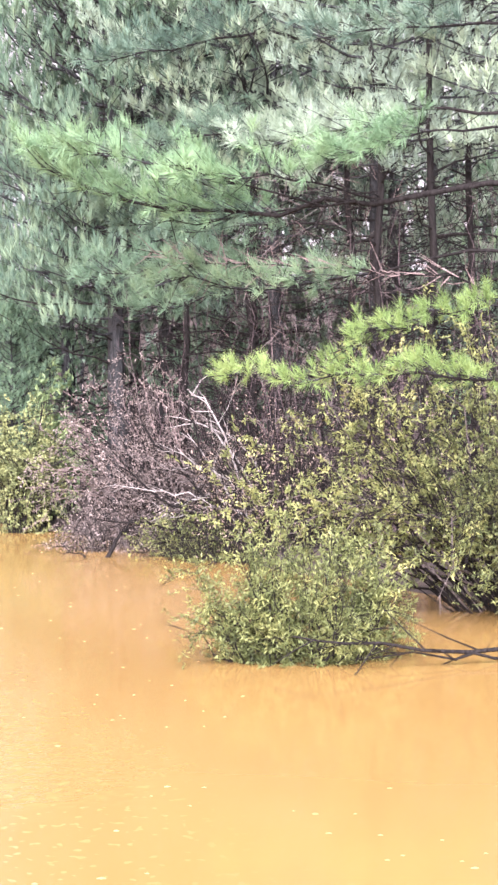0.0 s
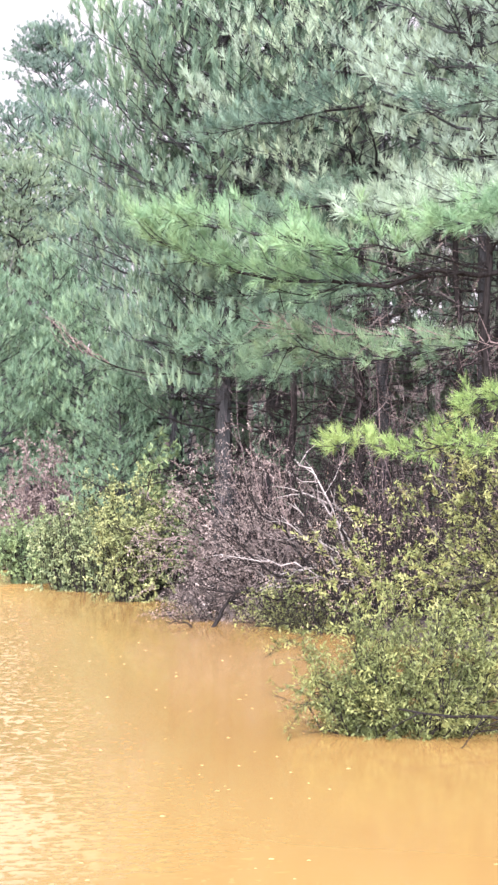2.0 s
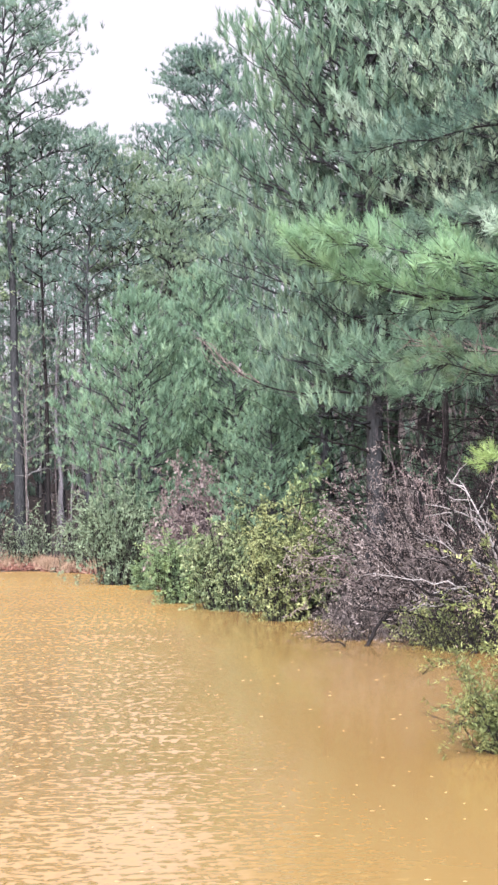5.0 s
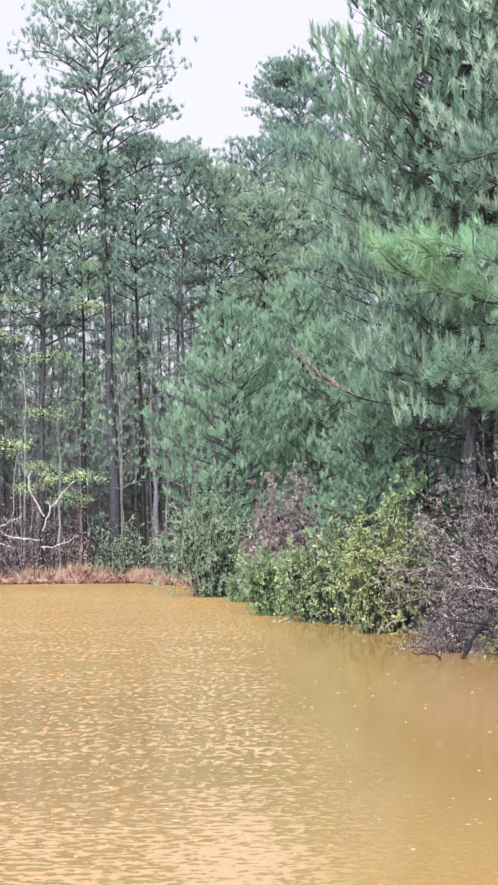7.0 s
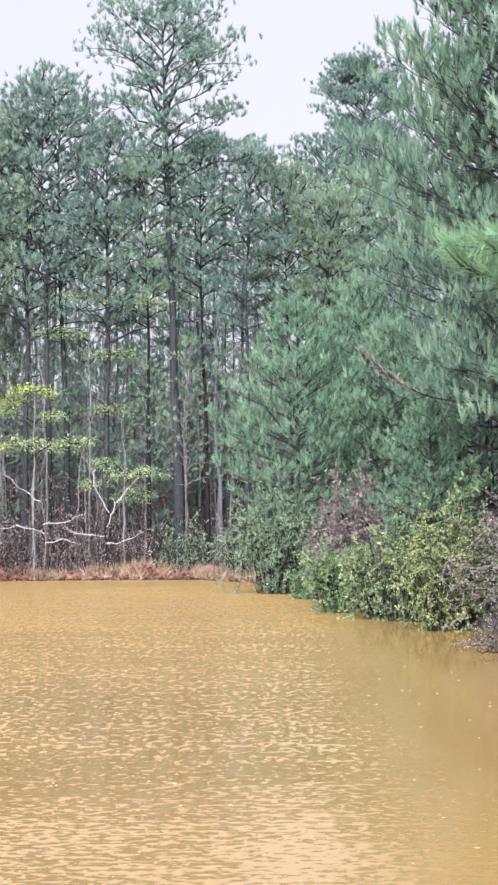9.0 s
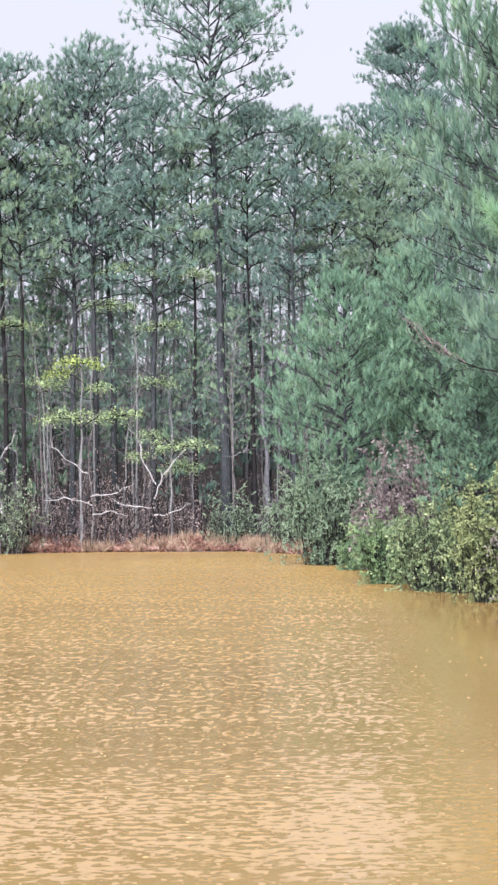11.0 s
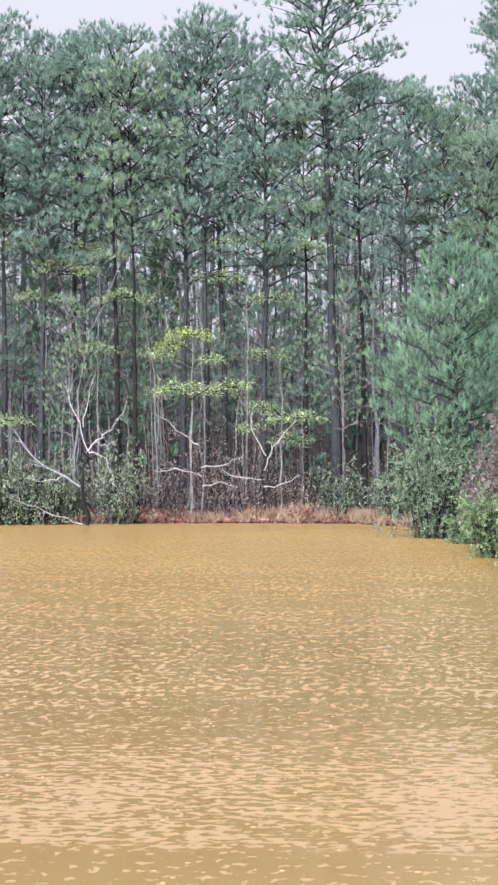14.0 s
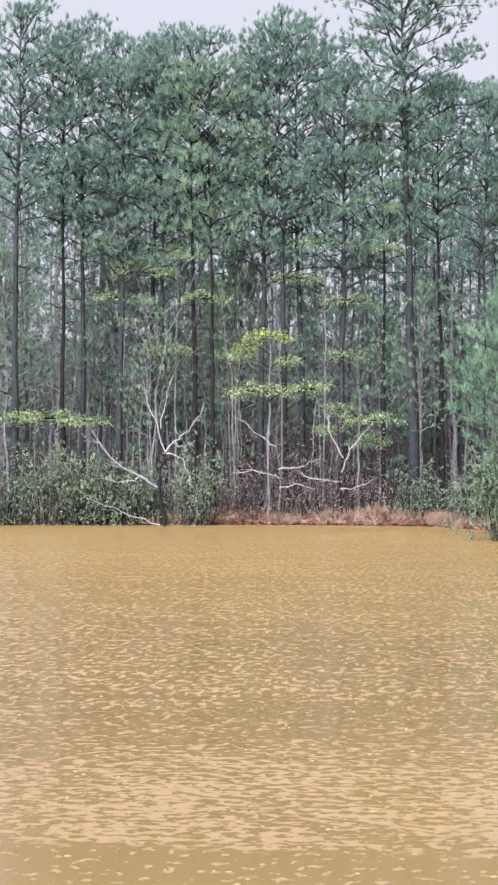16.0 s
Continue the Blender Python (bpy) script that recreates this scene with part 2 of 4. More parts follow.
def ground_material():
    m, nt, bsdf = shader("leaf_litter")
    coord = nt.nodes.new("ShaderNodeTexCoord")
    big = node(nt, "ShaderNodeTexNoise", Scale=0.35, Detail=4.0)
    small = node(nt, "ShaderNodeTexNoise", Scale=9.0, Detail=8.0, Roughness=0.7)
    for n in (big, small):
        nt.links.new(coord.outputs["Object"], n.inputs["Vector"])
    litter = ramp(nt, [(0.3, (0.016, 0.012, 0.010)), (0.5, (0.040, 0.028, 0.023)), (0.72, (0.095, 0.066, 0.054))], small.outputs["Fac"])
    clay = ramp(nt, [(0.3, (0.05, 0.031, 0.026)), (0.7, (0.11, 0.068, 0.056))], small.outputs["Fac"])
    col = mixed(nt, ramp(nt, [(0.58, (0, 0, 0)), (0.75, (1, 1, 1))], big.outputs["Fac"]), litter, clay)
    nt.links.new(col, bsdf.inputs["Base Color"])
    bsdf.inputs["Roughness"].default_value = 0.95
    bump = node(nt, "ShaderNodeBump", Strength=0.8, Distance=0.06)
    nt.links.new(small.outputs["Fac"], bump.inputs["Height"])
    nt.links.new(bump.outputs[0], bsdf.inputs["Normal"])
    return m


# pale colour standing in for bright glints of splashes and bubbles
FLECK = foliage("pale_fleck", [(0.0, (0.32, 0.21, 0.09)), (1.0, (0.42, 0.31, 0.16))], shine=0.3, through_light=0.1)
WATER, GROUND = water_material(), ground_material()


# ---- mesh building ----
class Soup:
    """Gathers vertices and faces for one mesh, in one or more materials."""

    def __init__(self):
        self.v, self.f, self.n, self.slot, self.mats = [], [], 0, [], []

    def add(self, verts, faces, material=None):
        verts, faces = np.asarray(verts, float), np.asarray(faces)
        self.v.append(verts)
        self.f.extend((faces + self.n).tolist())
        if material not in self.mats:
            self.mats.append(material)
        self.slot.extend([self.mats.index(material)] * len(faces))
        self.n += len(verts)

    def tube(self, points, radii, sides=4, material=None):
        p = np.asarray(points, float)
        k = len(p)
        along = np.gradient(p, axis=0)
        along /= np.linalg.norm(along, axis=1)[:, None] + 1e-9
        ref = np.array((0.31, 0.17, 0.93)) if abs(along[0][2]) < 0.8 else np.array((0.94, 0.3, 0.12))
        a = np.cross(along, ref)
        a /= np.linalg.norm(a, axis=1)[:, None] + 1e-9
        b = np.cross(along, a)
        turn = np.arange(sides) * 2 * np.pi / sides
        ring = np.cos(turn)[None, :, None] * a[:, None] + np.sin(turn)[None, :, None] * b[:, None]
        verts = (p[:, None] + ring * np.asarray(radii, float)[:, None, None]).reshape(-1, 3)
        i, j = np.meshgrid(np.arange(k - 1), np.arange(sides), indexing="ij")
        nx = (j + 1) % sides
        faces = np.stack([i * sides + j, i * sides + nx, (i + 1) * sides + nx, (i + 1) * sides + j], -1).reshape(-1, 4)
        self.add(verts, faces, material)

    def mesh(self, name, smooth=False):
        me = bpy.data.meshes.new(name)
        me.from_pydata(np.concatenate(self.v).tolist(), [], self.f)
        for m in self.mats:
            me.materials.append(m)
        me.polygons.foreach_set("material_index", self.slot)
        if smooth:
            me.polygons.foreach_set("use_smooth", [True] * len(me.polygons))
        me.update()
        return me


UP = np.array((0, 0, 1.0))


def unit(v):
    return v / (np.linalg.norm(v, axis=-1, keepdims=True) + 1e-9)


def along(points, s):
    """The place at share s of a polyline, and its heading there."""
    k = len(points) - 1
    i = min(k - 1, int(s * k))
    g = s * k - i
    return points[i] * (1 - g) + points[i + 1] * g, unit(points[i + 1] - points[i])


def blades(at, way, count, length, width, spread, r, shoot=0.0):
    """count thin pointed blades fanned round each direction, set along a shoot: needles and grass."""
    n = len(at)
    d0 = np.repeat(unit(np.asarray(way, float)), count, 0)
    d = unit(d0 + r.normal(0, spread, (n * count, 3)))
    base = np.repeat(np.asarray(at, float), count, 0) + d0 * r.uniform(0, 1, (n * count, 1)) * shoot
    ln = length * r.uniform(0.65, 1.15, (n * count, 1))
    side = unit(np.cross(d, r.normal(0, 1, (n * count, 3)))) * width * 0.5
    verts = np.stack([base + d * ln * 0.15 + side, base + d * ln, base + d * ln * 0.15 - side], 1).reshape(-1, 3)
    return verts, np.arange(n * count)[:, None] * 3 + np.array([[0, 1, 2]])


def brushes(at, way, count, length, width, r, shoot=0.15, wide=0.8):
    """Bottle-brush shoots: thin needles set all round each shoot, pointing more and more forward towards its tip."""
    n = len(at) * count
    d0 = np.repeat(unit(np.asarray(way, float)), count, 0)
    s = r.uniform(0, 1, (n, 1)) ** 0.8
    lean = wide * (1.1 - 0.8 * s)
    d = unit(d0 * np.cos(lean) + unit(np.cross(d0, r.normal(0, 1, (n, 3)))) * np.sin(lean) + r.normal(0, 0.08, (n, 3)))
    base = np.repeat(np.asarray(at, float), count, 0) + d0 * s * shoot
    ln = length * r.uniform(0.7, 1.15, (n, 1))
    side = unit(np.cross(d, r.normal(0, 1, (n, 3)))) * width * 0.5
    verts = np.stack([base + d * ln * 0.06 + side, base + d * ln, base + d * ln * 0.06 - side], 1).reshape(-1, 3)
    return verts, np.arange(n)[:, None] * 3 + np.array([[0, 1, 2]])


def leaf_faces(at, way, length, width, r, flat=0.55):
    """One leaf at each place, folded along its midrib."""
    n = len(at)
    d = unit(np.asarray(way, float))
    s = unit(np.cross(d, unit(UP + r.normal(0, flat, (n, 3)))))
    nrm = np.cross(s, d)
    ln = length * r.uniform(0.6, 1.2, (n, 1))
    w = width * r.uniform(0.7, 1.2, (n, 1)) * 0.5
    a = np.asarray(at, float)
    m = a + d * ln * 0.48 + nrm * w * 0.4
    verts = np.stack([a, m + s * w, a + d * ln, m - s * w], 1).reshape(-1, 3)
    k = np.arange(n)[:, None] * 4
    return verts, np.concatenate([k + np.array([[0, 1, 2]]), k + np.array([[0, 2, 3]])], 0)


def part(name, mesh, parent, label=""):
    ob = new(name, mesh)
    ob.parent = parent
    if label:
        tagged(ob, label)
    return ob


def bend(a, b, sag, n=6, wob=0.0, r=None):
    """A curved way from a to b, lifted by sag in its middle."""
    q = np.linspace(0, 1, n)[:, None]
    p = np.asarray(a, float) * (1 - q) + np.asarray(b, float) * q
    p[:, 2] += sag * 4 * q[:, 0] * (1 - q[:, 0])
    if wob and r is not None:
        p[1:-1] += r.normal(0, wob, (n - 2, 3))
    return p


def smooth_path(points, n=9):
    """A rounded polyline through a few control points."""
    p = np.asarray(points, float)
    t = np.linspace(0, len(p) - 1, n)
    raw = np.stack([np.interp(t, np.arange(len(p)), p[:, c]) for c in range(3)], -1)
    out = raw.copy()
    out[1:-1] = (raw[:-2] + 2 * raw[1:-1] + raw[2:]) / 4
    return out


def thing(name, pieces, x, y, label, category, z=None, turn=0.0, scale=1.0, group="", kind=""):
    """An empty at the base of a thing, with its parts under it."""
    root = new(name)
    root.location = (x, y, max(0.0, gz(x, y)) if z is None else z)
    root.rotation_euler = (0, 0, turn)
    root.scale = (scale, scale, scale)
    for n, me in pieces:
        part(n, me, root)
    return tagged(root, label, category, group, kind)


# ---- ground and water ----
POND = np.array([(11, 4), (9.6, 12), (8.6, 18), (7.4, 22.5), (5.9, 28), (4.7, 32.5), (3.5, 37.5), (2.3, 42), (1.2, 46.5), (0.5, 54), (-0.9, 62), (-4, 66.6),
                 (-9, 67.3), (-13, 66.6), (-20, 65.6), (-36, 63), (-42, 40), (-36, 10), (-20, 2.2), (0, 1.6), (7, 2.0)], float)


def shore(x, y):
    """Distance from the pond's edge in metres: positive on land."""
    p = np.stack([np.asarray(x, float), np.asarray(y, float)], -1)
    best = np.full(p.shape[:-1], 1e9)
    inside = np.zeros(p.shape[:-1], bool)
    for a, b in zip(POND, np.roll(POND, -1, 0)):
        ab = b - a
        t = np.clip(((p - a) @ ab) / (ab @ ab), 0, 1)
        best = np.minimum(best, np.linalg.norm(p - a - t[..., None] * ab, axis=-1))
        inside ^= ((a[1] > p[..., 1]) != (b[1] > p[..., 1])) & (p[..., 0] < ab[0] * (p[..., 1] - a[1]) / (ab[1] + 1e-12) + a[0])
    return np.where(inside, -best, best)


def height(x, y):
    s = shore(x, y)
    x, y = np.asarray(x, float), np.asarray(y, float)
    dam = np.clip((6 - y) / 4, 0, 1)
    bank = 0.28 + 0.62 * dam
    lumps = 0.07 * np.sin(x * 1.3 + 0.7 * y) + 0.06 * np.sin(y * 1.7 - x * 0.9) + 0.04 * np.sin(3.1 * x) * np.sin(2.7 * y)
    land = bank * (1 - np.exp(-np.maximum(s, 0) / 0.55)) + (0.05 * np.clip(s, 0, 60) + 0.13 * np.clip(s - 12, 0, 60)) * (1 - dam) + lumps * np.clip(s, 0, 1)
    return np.where(s > 0, land, -0.05 + 0.35 * np.maximum(s, -6))


def gz(x, y):
    return float(height(np.array(x), np.array(y)))


def build_ground():
    gx = np.concatenate([[-2500, -900, -350, -160, -100, -80], np.linspace(-66, 44, 111), [60, 80, 120, 200, 400, 900, 2500]])
    gy = np.concatenate([[-2500, -900, -350, -120, -60, -30], np.linspace(-14, 112, 127), [125, 150, 200, 350, 900, 2500]])
    X, Y = np.meshgrid(gx, gy)
    s = Soup()
    nx, ny = len(gx), len(gy)
    i, j = np.meshgrid(np.arange(ny - 1), np.arange(nx - 1), indexing="ij")
    faces = np.stack([i * nx + j, i * nx + j + 1, (i + 1) * nx + j + 1, (i + 1) * nx + j], -1).reshape(-1, 4)
    s.add(np.stack([X, Y, height(X, Y)], -1).reshape(-1, 3), faces, GROUND)
    tagged(new("ground", s.mesh("ground", True)), "brown leaf litter and red clay forest floor round the pond", "ground", kind="structure")
    w = Soup()
    w.add([(-50, 0, 0), (14, 0, 0), (14, 72, 0), (-50, 72, 0)], [(0, 1, 2, 3)], WATER)
    tagged(new("water", w.mesh("water")), "muddy orange-brown pond water with wind ripples", "pond", kind="structure")


build_ground()


# ---- pines ----
def leafy_limb(crown, pts, r, per_metre, twig_len, tufts, at, way, first=0.3, lift=0.2, twig_mat=None):
    """Twigs along a limb, alternately to both sides, each carrying needle tufts that turn up."""
    L = float(np.linalg.norm(np.diff(pts, axis=0), axis=1).sum())
    n = max(3, int(L * per_metre))
    for i in range(n):
        s = first + (1 - first) * (i + r.uniform(0, 0.9)) / n
        p, f = along(pts, min(s, 0.999))
        side = unit(np.cross(f, UP)) * (1 if i % 2 else -1)
        d = unit(f * 0.7 + side * r.uniform(0.3, 1.1) + UP * r.uniform(-0.2, 0.5))
        l = twig_len(s, L) * r.uniform(0.6, 1.2)
        tip = p + d * l + UP * 0.12 * l
        crown.tube(np.stack([p, tip]), (0.009, 0.004), 3, twig_mat or BARK_PINE)
        for g in np.linspace(0.45 if tufts < 3 else 0.3, 1.0, tufts):
            at.append(p + (tip - p) * g + r.normal(0, 0.03, 3))
            way.append(d * 0.45 + UP * r.uniform(lift, lift + 1.3) + r.normal(0, 0.22, 3))
    at.append(pts[-1])
    way.append(unit(pts[-1] - pts[-2]) + UP * 0.5)


def pine_pieces(seed, H, r0, start, R, branches, needles, form, tufts=3, fan=12, length=0.2, width=0.01, spread=0.75, shoot=0.16, dead=8, lean=(0, 0), twig=4.0, lift=0.45,
                rise=0.25, wood=None, steep=0.0, singles=0, crooked=0.012, narrow=0.8):
    """Trunk, single bare limbs and needle crown of a pine H metres high; start: where the crown begins, as a share of the height."""
    r = np.random.default_rng(seed)
    trunk, crown = Soup(), Soup()
    wood = wood or BARK_PINE
    k = 14
    z = np.linspace(0, 1, k)
    path = np.stack([lean[0] * z ** 1.5 + np.cumsum(r.normal(0, crooked * H / k, k)), lean[1] * z ** 1.5 + np.cumsum(r.normal(0, crooked * H / k, k)), z * H], -1)
    path[0] = (0, 0, -0.3)
    trunk.tube(path, r0 * (1 + 0.5 * np.exp(-z * 18)) * np.maximum((1 - z) ** 0.85, 0.06), 9, wood)
    pieces = [("trunk", trunk.mesh("trunk", True))]
    at, way = [], []

    def limb_path(s, az, L, elev, up):
        base = along(path, s)[0]
        q = np.linspace(0, 1, 6)
        out = np.array((math.cos(az), math.sin(az), 0))
        pts = base + np.outer(q * L, out) + np.outer(L * r.normal(0, 0.1) * q * q, (-out[1], out[0], 0))
        pts[:, 2] += L * (math.tan(elev) * q + up * q * q)
        pts[1:] += r.normal(0, 0.018 * L, (5, 3))
        return pts

    def taper(L, thick):
        return (0.012 + 0.012 * L) * (1.06 - np.linspace(0, 1, 6)) * thick

    for i in range(branches):
        u = (i + r.uniform(0, 0.8)) / branches
        s = start + (0.985 - start) * u
        if form == "cone":
            L = R * ((1 - u) ** narrow + 0.05) * min(1.0, 0.42 + u * 1.9) * r.uniform(0.8, 1.07)
            elev = -0.08 + 0.7 * u
        elif form == "round":
            L = R * (0.5 + 0.55 * math.sin(math.pi * min(1, u * 0.9 + 0.1))) * min(1, (1 - u) * 3.2 + 0.2) * r.uniform(0.55, 1.1)
            elev = 0.9 * u ** 1.5
        elif form == "column":
            L = R * ((1 - u) ** 0.5 + 0.04) * min(1.0, 0.55 + u * 2.5) * r.uniform(0.7, 1.08)
            elev = -0.08 + 0.6 * u
        elif form == "dome":
            L = R * math.sqrt(max(0.08, 1 - ((u - 0.3) / 0.74) ** 2)) * r.uniform(0.55, 1.08)
            elev = 0.3 + 0.45 * u
        else:
            L = R * (0.5 + 0.55 * math.sin(math.pi * min(1, u * 0.8 + 0.15))) * min(1, (1 - u) * 1.6 + 0.55) * r.uniform(0.5, 1.1)
            elev = 0.5 + 0.35 * u
        L = max(L, 0.25)
        pts = limb_path(s, i * 2.4 + r.normal(0, 0.35), L, elev + steep, rise * r.uniform(0.5, 1.3))
        crown.tube(pts, taper(L, 0.75), 5, BARK_PINE)
        leafy_limb(crown, pts, r, twig, lambda s, L: 0.2 + 0.34 * L * (1.12 - s), tufts, at, way, 0.25, lift)
    for i in range(dead):
        s = start * (0.25 + 0.8 * (i + r.uniform(0, 1)) / max(dead, 1))
        L = R * r.uniform(0.3, 0.8)
        pts = limb_path(s, r.uniform(0, 6.28), L, r.uniform(-0.1, 0.35), r.uniform(-0.2, 0.15))
        own = Soup() if i < singles else crown
        own.tube(pts, taper(L, 0.55), 5, BARK_DARK)
        for j in range(int(L * 2.2) + 1):
            p, f = along(pts, r.uniform(0.3, 0.98))
            d = unit(f + r.normal(0, 0.6, 3))
            l = L * r.uniform(0.12, 0.35)
            own.tube(np.stack([p, p + d * l * 0.5 + r.normal(0, 0.02, 3), p + d * l]), (0.008, 0.006, 0.003), 3, BARK_DARK)
        if i < singles:
            pieces.append(("limb", own.mesh("limb")))
    at.append(path[-1])
    way.append(UP)
    crown.add(*brushes(np.array(at), np.array(way), fan, length, width, r, shoot, spread), needles)
    return pieces + [("crown", crown.mesh("crown"))]


def clumped_pine_pieces(seed, H, r0, low, rx, limbs, clumps, needles, tufts=6, fan=13, length=0.22, width=0.032, dead=6, size=0.24, wide=0.18, crooked=0.02, wood=None, lean=(0, 0), singles=0):
    """A mature pine seen far off: a rounded crown of separate needle clumps, from the share low of its height to the tip."""
    r = np.random.default_rng(seed)
    trunk, crown = Soup(), Soup()
    wood = wood or BARK_PINE
    k = 14
    z = np.linspace(0, 1, k)
    path = np.stack([lean[c] * z ** 1.5 + np.cumsum(r.normal(0, crooked * H / k, k)) for c in (0, 1)] + [z * H * 0.97], -1)
    path[0] = (0, 0, -0.3)
    trunk.tube(path, r0 * (1 + 0.4 * np.exp(-z * 18)) * np.maximum((1 - z) ** 0.8, 0.05), 8, wood)
    pieces = [("trunk", trunk.mesh("trunk", True))]
    at, way = [], []
    for i in range(limbs + dead):
        bare = i >= limbs
        u = r.uniform(0, 1) if bare else (i + r.uniform(0, 0.9)) / limbs
        s = low * (0.35 + 0.65 * u) if bare else low + (0.975 - low) * u
        p0 = along(path, s)[0]
        az = i * 2.4 + r.normal(0, 0.4)
        out = np.array((math.cos(az), math.sin(az), 0))
        L = rx * (r.uniform(0.15, 0.6) if bare else math.sqrt(max(0.1, 1 - ((u - 0.5 + wide) / 0.66) ** 2)) * r.uniform(0.6, 1.08))
        tip = p0 + out * L + UP * L * (r.uniform(-0.1, 0.3) if bare else 0.25 + 0.5 * u)
        pts = bend(p0, tip, 0.08 * L, 6, 0.035 * L, r)
        own = Soup() if bare and i - limbs < singles else crown
        own.tube(pts, (0.012 + 0.013 * L) * (1.06 - np.linspace(0, 1, 6)), 4, wood)
        if own is not crown:
            pieces.append(("limb", own.mesh("limb")))
        if bare:
            continue
        for j in range(clumps):
            g = 1.0 if j == 0 else r.uniform(0.35, 1.0)
            q, f = along(pts, min(g, 0.999))
            c = q + np.array((-out[1], out[0], 0)) * r.normal(0, 0.2) * L + f * r.uniform(0, 0.25) + UP * r.uniform(-0.05, 0.4)
            crown.tube(np.stack([q - f * 0.2, (q + c) / 2, c]), (0.018, 0.013, 0.008), 3, wood)
            at.append(c + r.normal(0, (size * 1.35, size * 1.35, size * 0.4), (tufts, 3)))
            way.append(UP * 0.9 + unit(c - q) * 0.4 + r.normal(0, 0.4, (tufts, 3)))
    at.append(path[-1] + r.normal(0, size * 0.8, (tufts, 3)))
    way.append(UP + r.normal(0, 0.4, (tufts, 3)))
    crown.add(*brushes(np.concatenate(at), np.concatenate(way), fan, length, width, r, 0.12, 0.85), needles)
    return pieces + [("crown", crown.mesh("crown"))]


def pine(pieces, x, y, label, turn=0.0, scale=1.0, group=""):
    return thing("pine_tree", pieces, x, y, label, "pine tree", gz(x, y), turn, scale, group)


def limbed_pine(seed, x, y, H, r0, limbs, needles, label, fan=40, length=0.23, width=0.0095, top=0.62, R=2.2, reach=1.0):
    """A pine with long single limbs in given places (metres, in the world), and a crown above."""
    r = np.random.default_rng(seed)
    z0 = gz(x, y)
    pieces = pine_pieces(seed, H, r0, top, R, 26, needles, "cone", 3, 16, 0.2, 0.012, dead=6)
    root = pine(pieces, x, y, label)
    foot = np.array((x, y, z0))
    for pts, thick, leafy, twig, mat in limbs:
        p = smooth_path(np.array(pts) - foot, 11)
        p[1:] += r.normal(0, 0.045, (10, 3))
        wood = Soup()
        wood.tube(p, thick * (1.05 - 0.85 * np.linspace(0, 1, 11)), 6, BARK_DARK)
        limb = part("limb", wood.mesh("limb", True), root)
        at, way = [], []
        green = Soup()
        if leafy < 1:
            leafy_limb(green, p, r, twig, lambda s, L: reach * (0.4 + 0.13 * L * (1.1 - s)), 3, at, way, leafy, -0.25)
            green.add(*brushes(np.array(at), np.array(way), fan, length, width, r, 0.14, 0.95), mat)
        for j in range(int(7 * twig / 3)):
            q, f = along(p, r.uniform(0.1, 0.95))
            d = unit(f + r.normal(0, 0.7, 3))
            l = r.uniform(0.2, 0.7)
            green.tube(np.stack([q, q + d * l * 0.5 + r.normal(0, 0.03, 3), q + d * l]), (0.009, 0.006, 0.003), 3, TWIG_PINK if leafy >= 1 else BARK_DARK)
        part("twigs_and_needles", green.mesh("twigs_and_needles"), limb)
    return root


